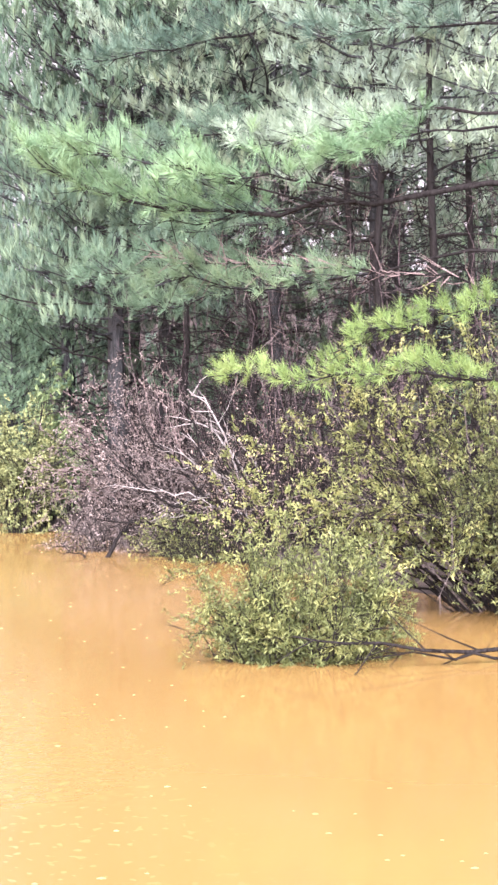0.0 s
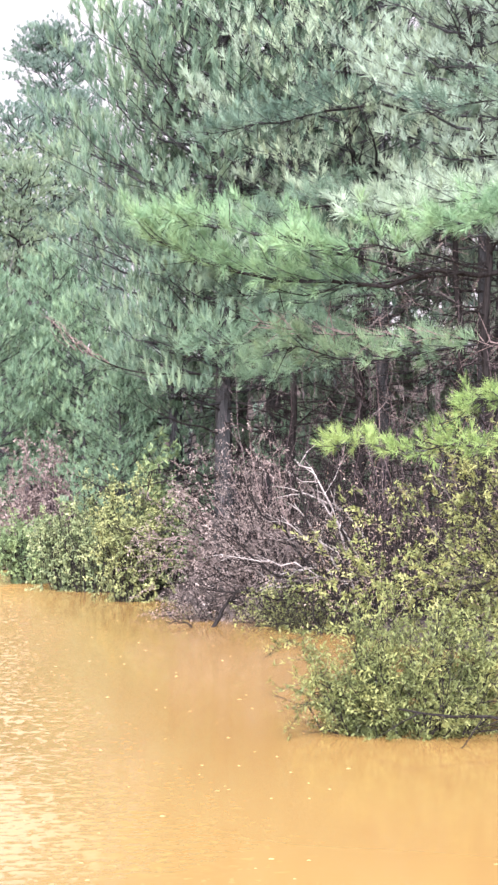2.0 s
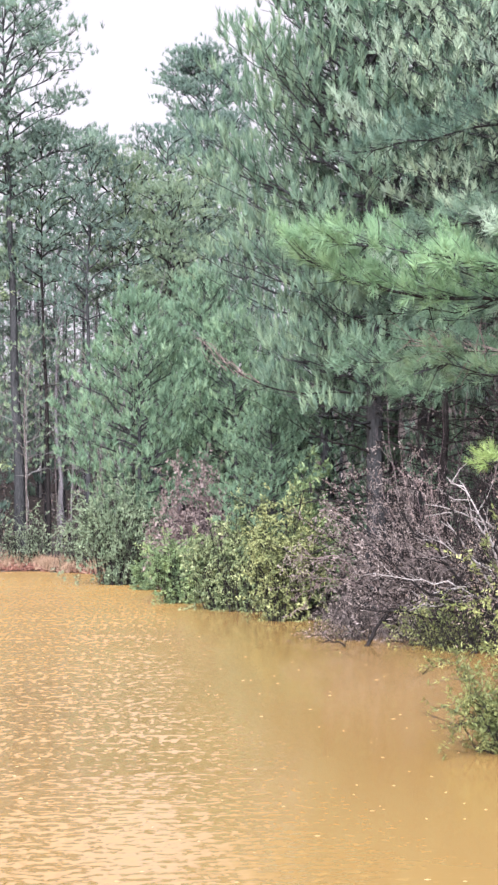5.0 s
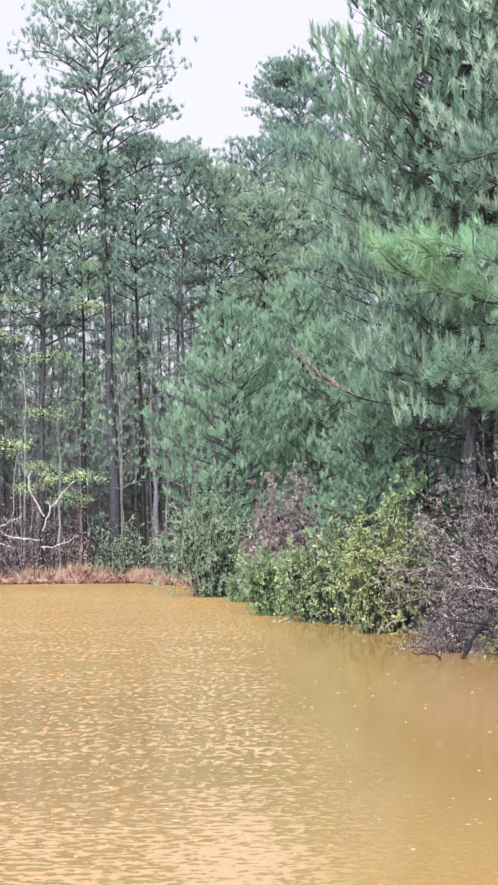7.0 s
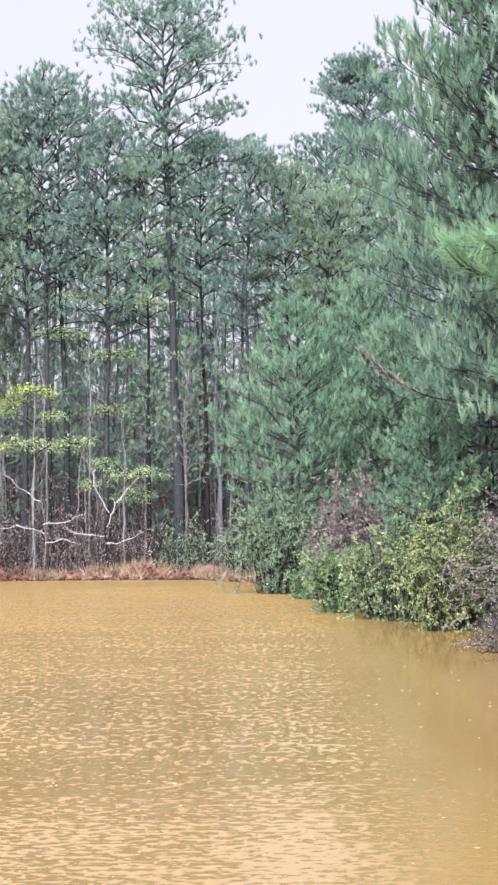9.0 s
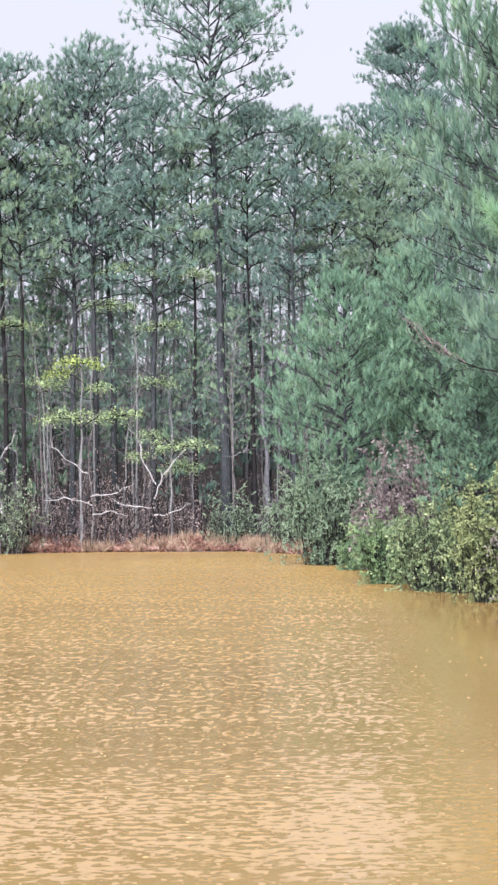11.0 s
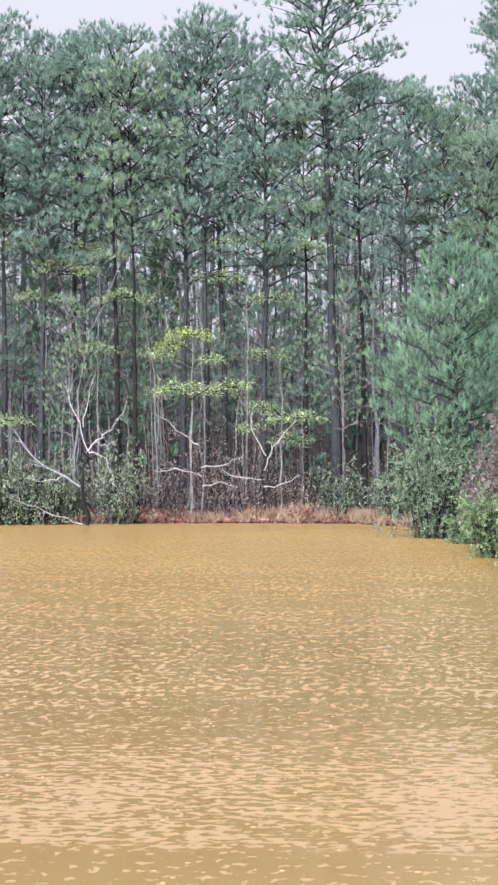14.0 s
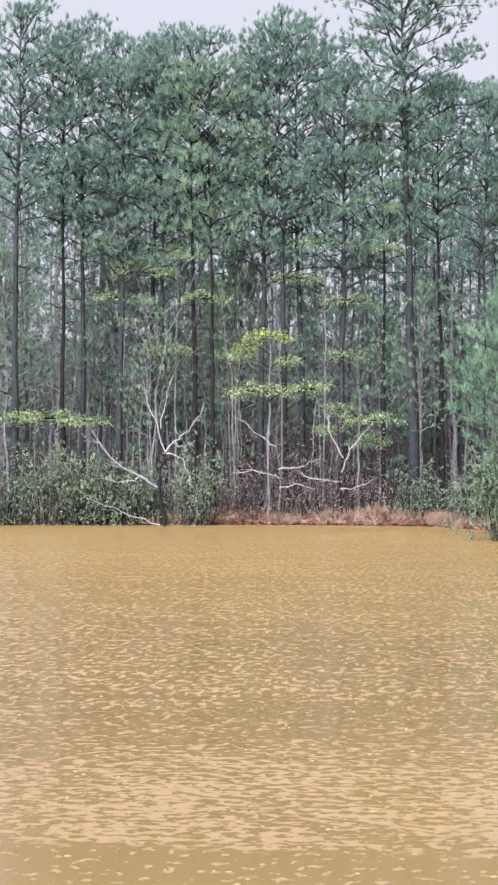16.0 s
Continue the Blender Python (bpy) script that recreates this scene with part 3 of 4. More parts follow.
# ---- shrubs ----
def shrub_pieces(seed, W, D, H, stems, twigs, leaves, leaf, wood, leaf_mat, lean=(0, 0), arch=0.4, low=0.05, thick=0.02, base=0.45, fine=0, singles=5, upward=0.3, skirt=0.0, pale=None, dusk=None, root=(0, 0), inner=0.08, bare=0.0, squat=1.0):
    """Stems that fan out and arch from a base into an uneven dome W x D x H, with twigs and leaves."""
    r = np.random.default_rng(seed)
    crown, pieces = Soup(), []
    at, way = [], []
    q = np.linspace(0, 1, 7)
    for i in range(stems):
        az = i * 2.4 + r.normal(0, 0.4)
        h = low + (1 - low) * ((i + 0.5) / stems) ** squat
        rad = math.sqrt(max(0.03, 1 - (max(h - 0.3, 0) / 0.74) ** 2)) * r.uniform(0.35, 1.0) ** 0.6 * (0.9 + 0.18 * math.sin(3 * az + seed))
        tip = np.array((W / 2 * rad * math.cos(az) + lean[0] * h, D / 2 * rad * math.sin(az) + lean[1] * h, H * h * r.uniform(0.88, 1.08) - skirt * (1 - h)))
        foot = np.array((root[0] + W * base * 0.5 * rad * math.cos(az), root[1] + D * base * 0.5 * rad * math.sin(az), -0.25))
        pts = bend(foot, tip, arch * H * r.uniform(0.35, 0.9) * (1.05 - h), 7, 0.03 * H, r)
        own = Soup() if i < singles else crown
        chance = r.uniform()
        leaves_here = 0 if leaves and r.uniform() < bare else leaves
        bark_here = pale if pale and chance < 0.17 else dusk if dusk and chance > 0.45 else wood
        own.tube(pts, thick * (1.05 - 0.85 * q) * r.uniform(0.6, 1.2), 4, bark_here)
        if i < singles:
            pieces.append(("stem", own.mesh("stem")))
        for j in range(twigs):
            g = inner + (1 - inner) * (j + r.uniform(0, 1)) / twigs
            p, f = along(pts, min(g, 0.999))
            d = unit(f * 0.7 + r.normal(0, 0.65, 3) + UP * upward)
            l = r.uniform(0.12, 0.3) * min(1.2, (W + H) * 0.3)
            end = p + d * l
            end[2] = max(end[2], 0.02)
            crown.tube(np.stack([p, (p + end) / 2 + r.normal(0, 0.05 * l, 3), end]), (thick * 0.32, thick * 0.22, thick * 0.1), 3, bark_here)
            for _ in range(fine):
                o = p + (end - p) * r.uniform(0.2, 1)
                e = o + unit(d + r.normal(0, 0.9, 3)) * l * r.uniform(0.35, 0.8)
                crown.tube(np.stack([o, (o + e) / 2 + r.normal(0, 0.03 * l, 3), e]), (thick * 0.17, thick * 0.13, thick * 0.08), 3, bark_here)
                if leaves_here:
                    m = max(1, leaves // 2)
                    at.append(o + (e - o) * r.uniform(0.2, 1.05, (m, 1)))
                    way.append(unit(e - o) * 0.5 + r.normal(0, 0.7, (m, 3)))
            if leaves_here:
                at.append(p + (end - p) * r.uniform(0.05, 1.05, (leaves, 1)) + r.normal(0, 0.012, (leaves, 3)))
                way.append(d * 0.6 + r.normal(0, 0.6, (leaves, 3)))
    if at:
        at, way = np.concatenate(at), np.concatenate(way)
        at[:, 2] = np.maximum(at[:, 2], 0.02)
        crown.add(*leaf_faces(at, way, leaf[0], leaf[1], r), leaf_mat)
    return pieces + [("crown", crown.mesh("crown"))]


def shrub(name, pieces, x, y, label, z=None, turn=0.0, group="", scale=1.0):
    return thing(name, pieces, x, y, label, "shrub", z, turn, scale, group)


def bare_tree_pieces(seed, H, r0, wood, spread=0.5, levels=3, start=0.35, kinks=0.02, leaf_mat=None):
    """A leafless hardwood: trunk, boughs and fine twigs."""
    r = np.random.default_rng(seed)
    trunk, crown = Soup(), Soup()
    k = 10
    z = np.linspace(0, 1, k)
    path = np.stack([np.cumsum(r.normal(0, kinks * H, k)) * z, np.cumsum(r.normal(0, kinks * H, k)) * z, z * H * 0.9], -1)
    path[0] = (0, 0, -0.3)
    trunk.tube(path, r0 * np.maximum(1 - z * 0.85, 0.08), 8, wood)
    at, way = [], []

    def grow(base, d, L, rad, level):
        pts = base + np.outer(np.linspace(0, L, 5), d)
        pts[1:] += r.normal(0, 0.06 * L, (4, 3))
        pts[:, 2] += 0.1 * L * np.linspace(0, 1, 5) ** 2
        crown.tube(pts, rad * (1 - 0.75 * np.linspace(0, 1, 5)), 4 if level else 3, wood)
        if level:
            for _ in range(3):
                p, f = along(pts, r.uniform(0.3, 0.98))
                grow(p, unit(f + r.normal(0, spread, 3) + UP * 0.15), L * r.uniform(0.4, 0.7), rad * 0.45, level - 1)
        elif leaf_mat:
            at.append(pts[1:] + 0)
            way.append(r.normal(0, 1, (4, 3)))

    for i in range(12):
        s = start + (0.98 - start) * (i + r.uniform(0, 1)) / 12
        p, f = along(path, min(s, 0.999))
        az = i * 2.4 + r.normal(0, 0.4)
        grow(p, unit(np.array((math.cos(az), math.sin(az), 0.7))), H * 0.24 * (1.25 - s), r0 * 0.4 * (1.1 - s), levels - 1)
    if at:
        crown.add(*leaf_faces(np.concatenate(at), np.concatenate(way), 0.12, 0.07, r), leaf_mat)
    return [("trunk", trunk.mesh("trunk", True)), ("crown", crown.mesh("crown"))]


def tiered_tree(seed, x, y, H, tiers, label, r0=0.05, mat=None, z=None):
    """A thin understorey tree whose leaves lie in flat tiers: (dx, dy, height, width) each."""
    r = np.random.default_rng(seed)
    trunk, crown = Soup(), Soup()
    path = bend((0, 0, -0.2), (0.1, 0, H), 0.0, 8, 0.03, r)
    trunk.tube(path, r0 * (1.05 - 0.8 * np.linspace(0, 1, 8)), 7, BARK_GREY)
    at, way = [], []
    for dx, dy, h, w in tiers:
        c = np.array((dx, dy, h))
        root = along(path, min(0.97, max(0.1, (h - 0.3) / H)))[0]
        crown.tube(bend(root, c, 0.1, 6, 0.04, r), 0.022 * (1.05 - 0.8 * np.linspace(0, 1, 6)), 5, BARK_DARK)
        for i in range(int(14 * w)):
            az, rad = r.uniform(0, 6.28), w / 2 * r.uniform(0.15, 1) ** 0.6
            e = c + np.array((rad * math.cos(az), rad * 0.8 * math.sin(az), w * 0.09 - rad * rad / w * 0.6 + r.normal(0, 0.06)))
            crown.tube(np.stack([c, (c + e) / 2 + UP * 0.05, e]), (0.009, 0.006, 0.003), 3, BARK_DARK)
            m = 24
            at.append(e + r.normal(0, (0.17, 0.17, 0.075), (m, 3)))
            way.append((e - c) * 0.5 + r.normal(0, (0.5, 0.5, 0.2), (m, 3)))
    crown.add(*leaf_faces(np.concatenate(at), np.concatenate(way), 0.095, 0.05, r, 0.4), mat or LEAF_LIME)
    return thing("understorey_tree", [("trunk", trunk.mesh("trunk", True)), ("crown", crown.mesh("crown"))], x, y, label, "small tree", z)


# ---- the right bank: pines ----
BIG = [pine_pieces(31, 19.5, 0.19, 0.18, 4.9, 275, NEEDLE_DEEP, "cone", 2, 28, 0.22, 0.024, dead=12, singles=8, spread=0.5, shoot=0.22, twig=3.9, rise=0.3, narrow=1.15, lift=1.2),
       pine_pieces(32, 16.0, 0.16, 0.24, 4.0, 92, NEEDLE_SAGE, "cone", 2, 18, 0.2, 0.024, dead=14, singles=8, spread=0.72, shoot=0.17, twig=4.4, rise=0.25),
       pine_pieces(33, 16.0, 0.16, 0.23, 4.0, 92, NEEDLE_DEEP, "cone", 2, 18, 0.2, 0.024, dead=14, singles=8, spread=0.68, shoot=0.2, twig=3.9, lift=1.0)]
pine(BIG[0], 4.3, 38.6, "large dense dark-green pine leaning over the bank", 1.7)
for x, y, v, turn, sc in ((7.6, 41.5, 2, 1.9, 1.05), (9.4, 36.5, 1, 2.6, 1.0), (5.6, 46.0, 2, 4.4, 0.95), (11.5, 41.0, 1, 0.1, 1.1), (6.9, 35.6, 2, 5.6, 0.95), (6.3, 43.3, 2, 0.9, 1.2), (5.6, 40.8, 2, 2.2, 1.15), (3.7, 42.8, 2, 5.2, 0.85)):
    pine(BIG[v], x, y, "dense dark-green pine on the wooded bank", turn, sc, "pines on the right bank")
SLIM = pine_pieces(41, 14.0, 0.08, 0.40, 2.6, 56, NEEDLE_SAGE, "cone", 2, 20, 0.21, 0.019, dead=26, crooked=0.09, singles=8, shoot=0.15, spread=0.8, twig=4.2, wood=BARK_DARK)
for x, y, turn in ((7.45, 29.3, 0.3), (7.85, 28.2, 2.0), (7.5, 32.6, 3.3), (9.0, 30.5, 4.4), (6.3, 34.8, 5.5), (5.5, 36.2, 1.2), (8.6, 26.2, 2.9), (6.9, 36.8, 0.9)):
    pine(SLIM, x, y, "slim dark-barked pine with bare lower limbs", turn, 1.0, "slim pines on the right bank")
limbed_pine(77, 8.7, 25.4, 12.0, 0.14, [
    ([(8.7, 25.4, 5.3), (6.5, 25.2, 5.22), (5.06, 25.5, 5.0), (3.3, 25.8, 5.15), (1.95, 25.9, 5.55)], 0.046, 0.5, 7.0, NEEDLE_BRIGHT),
    ([(5.6, 25.35, 5.06), (4.4, 25.1, 5.35), (3.0, 25.3, 5.6), (2.3, 25.4, 5.78)], 0.016, 0.3, 6.0, NEEDLE_BRIGHT),
    ([(6.3, 25.2, 5.15), (5.2, 24.9, 5.35), (4.3, 24.8, 5.42), (3.6, 24.8, 5.38)], 0.016, 0.3, 6.0, NEEDLE_BRIGHT),
    ([(6.0, 25.25, 5.12), (5.0, 25.9, 5.0), (3.8, 26.3, 4.85), (2.8, 26.5, 4.95)], 0.016, 0.3, 6.0, NEEDLE_DEEP),
    ([(8.7, 25.4, 6.3), (7.0, 25.0, 6.35), (5.6, 25.2, 5.95), (4.6, 25.3, 5.85)], 0.026, 0.35, 6.0, NEEDLE_SAGE),
    ([(8.7, 25.4, 6.0), (7.0, 24.2, 6.0), (6.3, 24.1, 5.7), (5.4, 24.2, 5.5)], 0.022, 0.45, 7.0, NEEDLE_BRIGHT),
    ([(8.7, 25.4, 4.7), (7.0, 26.0, 4.4), (5.1, 26.5, 4.0), (3.6, 26.8, 4.15)], 0.026, 0.4, 5.5, NEEDLE_YOUNG),
    ([(8.7, 25.4, 3.8), (6.5, 26.0, 4.3), (4.8, 26.4, 4.35), (3.1, 26.8, 4.6)], 0.018, 1.0, 30.0, NEEDLE_DEEP),
    ([(8.7, 25.4, 7.6), (7.2, 25.6, 7.5), (5.6, 25.9, 7.3)], 0.024, 0.3, 7.0, NEEDLE_DEEP)], NEEDLE_BRIGHT, "pine with long bare limbs and bright green needles")
limbed_pine(78, 8.2, 33.0, 14.0, 0.15, [
    ([(8.2, 33.0, 8.6), (6.2, 33.4, 8.8), (4.9, 33.6, 8.55), (3.5, 33.8, 8.35)], 0.03, 0.35, 7.0, NEEDLE_DEEP),
    ([(8.2, 33.0, 7.0), (6.0, 33.0, 7.1), (4.2, 33.2, 6.8)], 0.026, 0.3, 7.0, NEEDLE_DEEP),
    ([(8.2, 33.0, 5.6), (6.4, 32.6, 5.5), (4.6, 32.4, 5.3)], 0.026, 0.4, 6.0, NEEDLE_YOUNG),
    ([(8.2, 33.0, 4.9), (6.0, 32.8, 5.0), (4.4, 32.8, 4.75), (3.2, 33.0, 4.6)], 0.024, 0.3, 6.0, NEEDLE_YOUNG),
    ([(8.2, 33.0, 4.4), (6.4, 33.4, 4.5), (5.0, 33.6, 4.2), (4.2, 33.7, 4.1)], 0.022, 0.35, 5.0, NEEDLE_YOUNG)], NEEDLE_DEEP, "pine with long limbs reaching over the bank")
limbed_pine(79, 7.4, 20.6, 5.2, 0.07, [
    ([(7.1, 19.9, 2.65), (5.9, 19.5, 2.75), (4.6, 19.6, 2.76), (3.3, 19.7, 2.74)], 0.02, 0.2, 10.0, NEEDLE_LIME),
    ([(7.2, 20.2, 3.2), (6.2, 19.9, 3.5), (5.4, 19.8, 3.35), (4.6, 19.8, 3.0)], 0.017, 0.25, 9.0, NEEDLE_LIME)], NEEDLE_LIME, "young pine with lime-green needles beside the shrub", fan=40, length=0.14, width=0.006, R=0.8, reach=0.36)
YOUNG = pine_pieces(52, 8.0, 0.09, 0.2, 3.1, 84, NEEDLE_YOUNG, "cone", 2, 20, 0.2, 0.03, dead=3, singles=3, shoot=0.17, spread=0.72, twig=4.4, steep=0.05, lift=0.7)
pine(YOUNG, -0.45, 57.6, "young pine with dense bright green needles", 0.3, 1.05)
pine(YOUNG, 2.4, 58.5, "young pine with dense bright green needles", 2.3, 0.9)
pine(YOUNG, 1.6, 62.0, "young pine with dense bright green needles", 4.3, 1.1)
pine(YOUNG, 3.9, 43.5, "young pine with dense bright green needles", 5.0, 0.7)
pine(YOUNG, 6.6, 39.4, "young pine with dense bright green needles", 1.0, 0.6)
pine(YOUNG, 2.5, 42.4, "young pine with dense bright green needles", 2.9, 0.55)

# ---- the right bank: shrubs ----
shrub("wax_myrtle_bush", shrub_pieces(5, 2.6, 2.0, 1.32, 120, 11, 18, (0.06, 0.017), BARK_DARK, LEAF_OLIVE, thick=0.011, base=0.5, arch=0.35, low=0.12, upward=0.2, inner=0.1, fine=1, bare=0.15, squat=1.3), 3.92, 18.8, "low olive-green bush standing in the muddy water", 0.0)
shrub("yellow_green_shrub", shrub_pieces(6, 5.0, 2.9, 3.5, 140, 12, 19, (0.064, 0.023), BARK_DARK, LEAF_YELLOW, thick=0.016, base=0.25, arch=0.4, upward=0.05, low=0.06, inner=0.28, lean=(0.7, 0), root=(2.1, 0.6), fine=1, pale=TWIG_GREY, bare=0.26), 5.35, 21.9, "tall yellow-green shrub over the bank", 0.0)
shrub("olive_shrub", shrub_pieces(16, 2.6, 1.8, 2.9, 80, 12, 14, (0.06, 0.018), BARK_DARK, LEAF_OLIVE, thick=0.012, arch=0.7, upward=-0.05, low=0.0, skirt=-0.25, inner=0.15, root=(0.9, 0.6), fine=1, bare=0.2, squat=1.4), 6.7, 20.6, "olive-green shrub beside the tall yellow-green one", 0.0)
shrub("bare_shrub", shrub_pieces(7, 4.5, 3.0, 3.35, 140, 11, 7, (0.05, 0.026), TWIG_GREY, LEAF_DEAD, thick=0.017, fine=3, base=0.3, arch=0.45, upward=-0.1, pale=TWIG_PINK, dusk=BARK_DARK, lean=(-0.3, 0), skirt=0.3, low=0.0, root=(0.9, 0.2)), 4.25, 34.2,
      "leafless grey shrub with withered leaves over the water", 0.0)
shrub("bare_shrub", shrub_pieces(17, 3.4, 2.4, 2.8, 80, 9, 1, (0.055, 0.026), BARK_DARK, LEAF_RUST, thick=0.014, fine=3, base=0.5), 5.9, 30.3, "dark leafless brush on the bank", 0.0)
shrub("bare_shrub", shrub_pieces(19, 3.2, 1.8, 0.9, 60, 8, 1, (0.06, 0.026), BARK_DARK, LEAF_OLIVE, thick=0.012, fine=2, base=0.4, upward=0.0), 5.1, 31.0, "low dark leafless brush in the shallow water", 0.0)
shrub("bare_shrub", shrub_pieces(24, 2.8, 1.6, 1.0, 60, 8, 1, (0.05, 0.025), TWIG_GREY, LEAF_DEAD, thick=0.012, fine=3, base=0.5, upward=0.0, dusk=BARK_DARK, skirt=0.15), 3.85, 33.7, "low tangled grey brush in the shallow water", 0.0)
shrub("olive_shrub", shrub_pieces(18, 2.2, 1.4, 0.9, 40, 8, 4, (0.07, 0.028), BARK_DARK, LEAF_YELLOW, thick=0.01, fine=1), 4.7, 32.0, "sparse low olive shrub in the shallow water", 0.0)
shrub("yellow_green_shrub", shrub_pieces(8, 1.9, 1.8, 2.75, 90, 12, 17, (0.07, 0.036), BARK_DARK, LEAF_SUNNY, thick=0.012, arch=0.8, upward=0.0, skirt=0.15, low=0.0, inner=0.03, base=0.35, squat=1.2, bare=0.12), 2.5, 39.0, "yellow-green leafy shrub at the water's edge", 0.0)
shrub("olive_shrub", shrub_pieces(9, 2.3, 1.9, 2.2, 90, 12, 17, (0.074, 0.037), BARK_DARK, LEAF_GOLD, thick=0.012, arch=0.9, upward=0.0, skirt=0.15, low=0.0, inner=0.03, base=0.35, squat=1.2, bare=0.12), 1.5, 43.2, "olive-green leafy shrub at the water's edge", 0.0)
shrub("dark_green_shrub", shrub_pieces(10, 2.3, 1.8, 1.75, 90, 12, 17, (0.074, 0.035), BARK_DARK, LEAF_DARK, thick=0.012, arch=0.9, upward=0.0, skirt=0.15, low=0.0, inner=0.03, base=0.35, squat=1.2, bare=0.12), 0.6, 46.0, "dark green leafy shrub at the water's edge", 0.0)
shrub("olive_shrub", shrub_pieces(11, 1.8, 1.5, 2.75, 64, 12, 15, (0.076, 0.038), BARK_DARK, LEAF_GOLD, thick=0.014, arch=0.5, low=0.1, inner=0.03, bare=0.15), 2.0, 42.2, "tall pale olive shrub behind the water's edge", 0.0)
shrub("grey_green_shrub", shrub_pieces(12, 3.5, 2.2, 3.4, 130, 12, 15, (0.085, 0.038), BARK_DARK, LEAF_SAGE, thick=0.012, arch=0.75, upward=0.0, skirt=0.0, low=0.0, inner=0.03, base=0.35, squat=1.2, bare=0.12), -0.95, 55.8, "tall grey-green leafy shrub at the water's edge", 0.0)
shrub("dark_green_shrub", shrub_pieces(15, 1.3, 1.2, 1.3, 48, 10, 14, (0.085, 0.038), BARK_DARK, LEAF_DARK, thick=0.012, low=0.0, skirt=0.0, inner=0.03, squat=1.5), -0.1, 52.6, "small dark green shrub at the water's edge", 0.0)
shrub("rust_brown_shrub", shrub_pieces(13, 3.2, 2.0, 3.7, 85, 9, 6, (0.10, 0.05), TWIG_RED, LEAF_RUST, thick=0.014, fine=1), 1.05, 50.3, "shrub with withered rust-brown leaves")
shrub("dark_green_shrub", shrub_pieces(14, 1.5, 1.3, 3.1, 50, 9, 12, (0.14, 0.065), BARK_DARK, LEAF_DARK, thick=0.015), 3.15, 40.3, "dark green broad-leaved shrub on the bank")
BRUSH = shrub_pieces(22, 3.0, 2.2, 3.2, 26, 8, 1, (0.08, 0.04), TWIG_RED, LEAF_RUST, thick=0.014, fine=3, base=0.75, arch=0.25, upward=-0.1, dusk=BARK_DARK)
for x, y, turn, sc in ((6.6, 33.8, 0.5, 0.9), (7.6, 30.6, 1.5, 0.9), (7.2, 26.6, 2.5, 0.8), (5.4, 38.6, 3.5, 0.9), (3.7, 45.2, 4.5, 0.8), (9.0, 24.5, 5.5, 0.8), (2.4, 48.0, 1.1, 0.9)):
    shrub("bare_brush", BRUSH, x, y, "leafless reddish-brown brush under the pines", None, turn, "brush on the right bank", sc)


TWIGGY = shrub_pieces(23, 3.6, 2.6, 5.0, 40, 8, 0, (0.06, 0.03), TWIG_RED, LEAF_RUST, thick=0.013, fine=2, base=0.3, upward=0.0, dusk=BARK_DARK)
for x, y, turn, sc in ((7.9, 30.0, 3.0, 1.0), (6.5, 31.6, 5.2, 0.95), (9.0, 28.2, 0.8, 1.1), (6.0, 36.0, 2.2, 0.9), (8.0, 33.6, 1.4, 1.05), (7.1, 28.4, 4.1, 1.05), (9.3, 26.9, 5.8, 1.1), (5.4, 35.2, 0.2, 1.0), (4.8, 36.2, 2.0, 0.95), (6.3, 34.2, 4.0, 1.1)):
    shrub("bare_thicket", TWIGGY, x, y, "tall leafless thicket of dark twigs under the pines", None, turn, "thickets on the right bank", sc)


def dry_twigs(seed, low, high, n):
    """A tangle of fine dry twigs under the pines."""
    r = np.random.default_rng(seed)
    s = Soup()
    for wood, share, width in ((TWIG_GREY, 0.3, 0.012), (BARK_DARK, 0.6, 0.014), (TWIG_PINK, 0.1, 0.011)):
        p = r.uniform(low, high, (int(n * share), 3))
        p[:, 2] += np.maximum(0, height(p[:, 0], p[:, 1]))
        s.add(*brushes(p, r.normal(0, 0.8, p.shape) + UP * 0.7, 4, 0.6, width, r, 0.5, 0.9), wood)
    tagged(new("dry_twigs", s.mesh("dry_twigs")), "tangle of fine dry twigs under the pines", "twigs", kind="stuff")


dry_twigs(44, (5.6, 29.0, 0.8), (11.0, 37, 6.0), 1500)


def wooden(name, ways, x, y, label, category, z=0.0):
    """A dead branch or trunk: one part for each of its limbs: (points from the base, thickness, wood)."""
    r = np.random.default_rng(len(ways) * 7 + int(abs(x) * 10))
    pieces = []
    for k, (pts, thick, wood) in enumerate(ways):
        s = Soup()
        p = smooth_path(pts, 9)
        p[1:-1] += r.normal(0, max(thick * 0.8, 0.035), (7, 3))
        s.tube(p, thick * (1.05 - 0.75 * np.linspace(0, 1, 9)), 7, wood)
        for j in range(8):
            q, f = along(p, r.uniform(0.3, 0.98))
            d = unit(f + r.normal(0, 0.6, 3))
            l = r.uniform(0.15, 0.4) * float(np.linalg.norm(p[-1] - p[0])) * 0.6
            s.tube(np.stack([q, q + d * l * 0.5 + r.normal(0, 0.05 * l, 3), q + d * l]), (thick * 0.35, thick * 0.25, thick * 0.1), 4, wood)
        pieces.append(("trunk" if k == 0 else "limb", s.mesh("limb", True)))
    return thing(name, pieces, x, y, label, category, z)


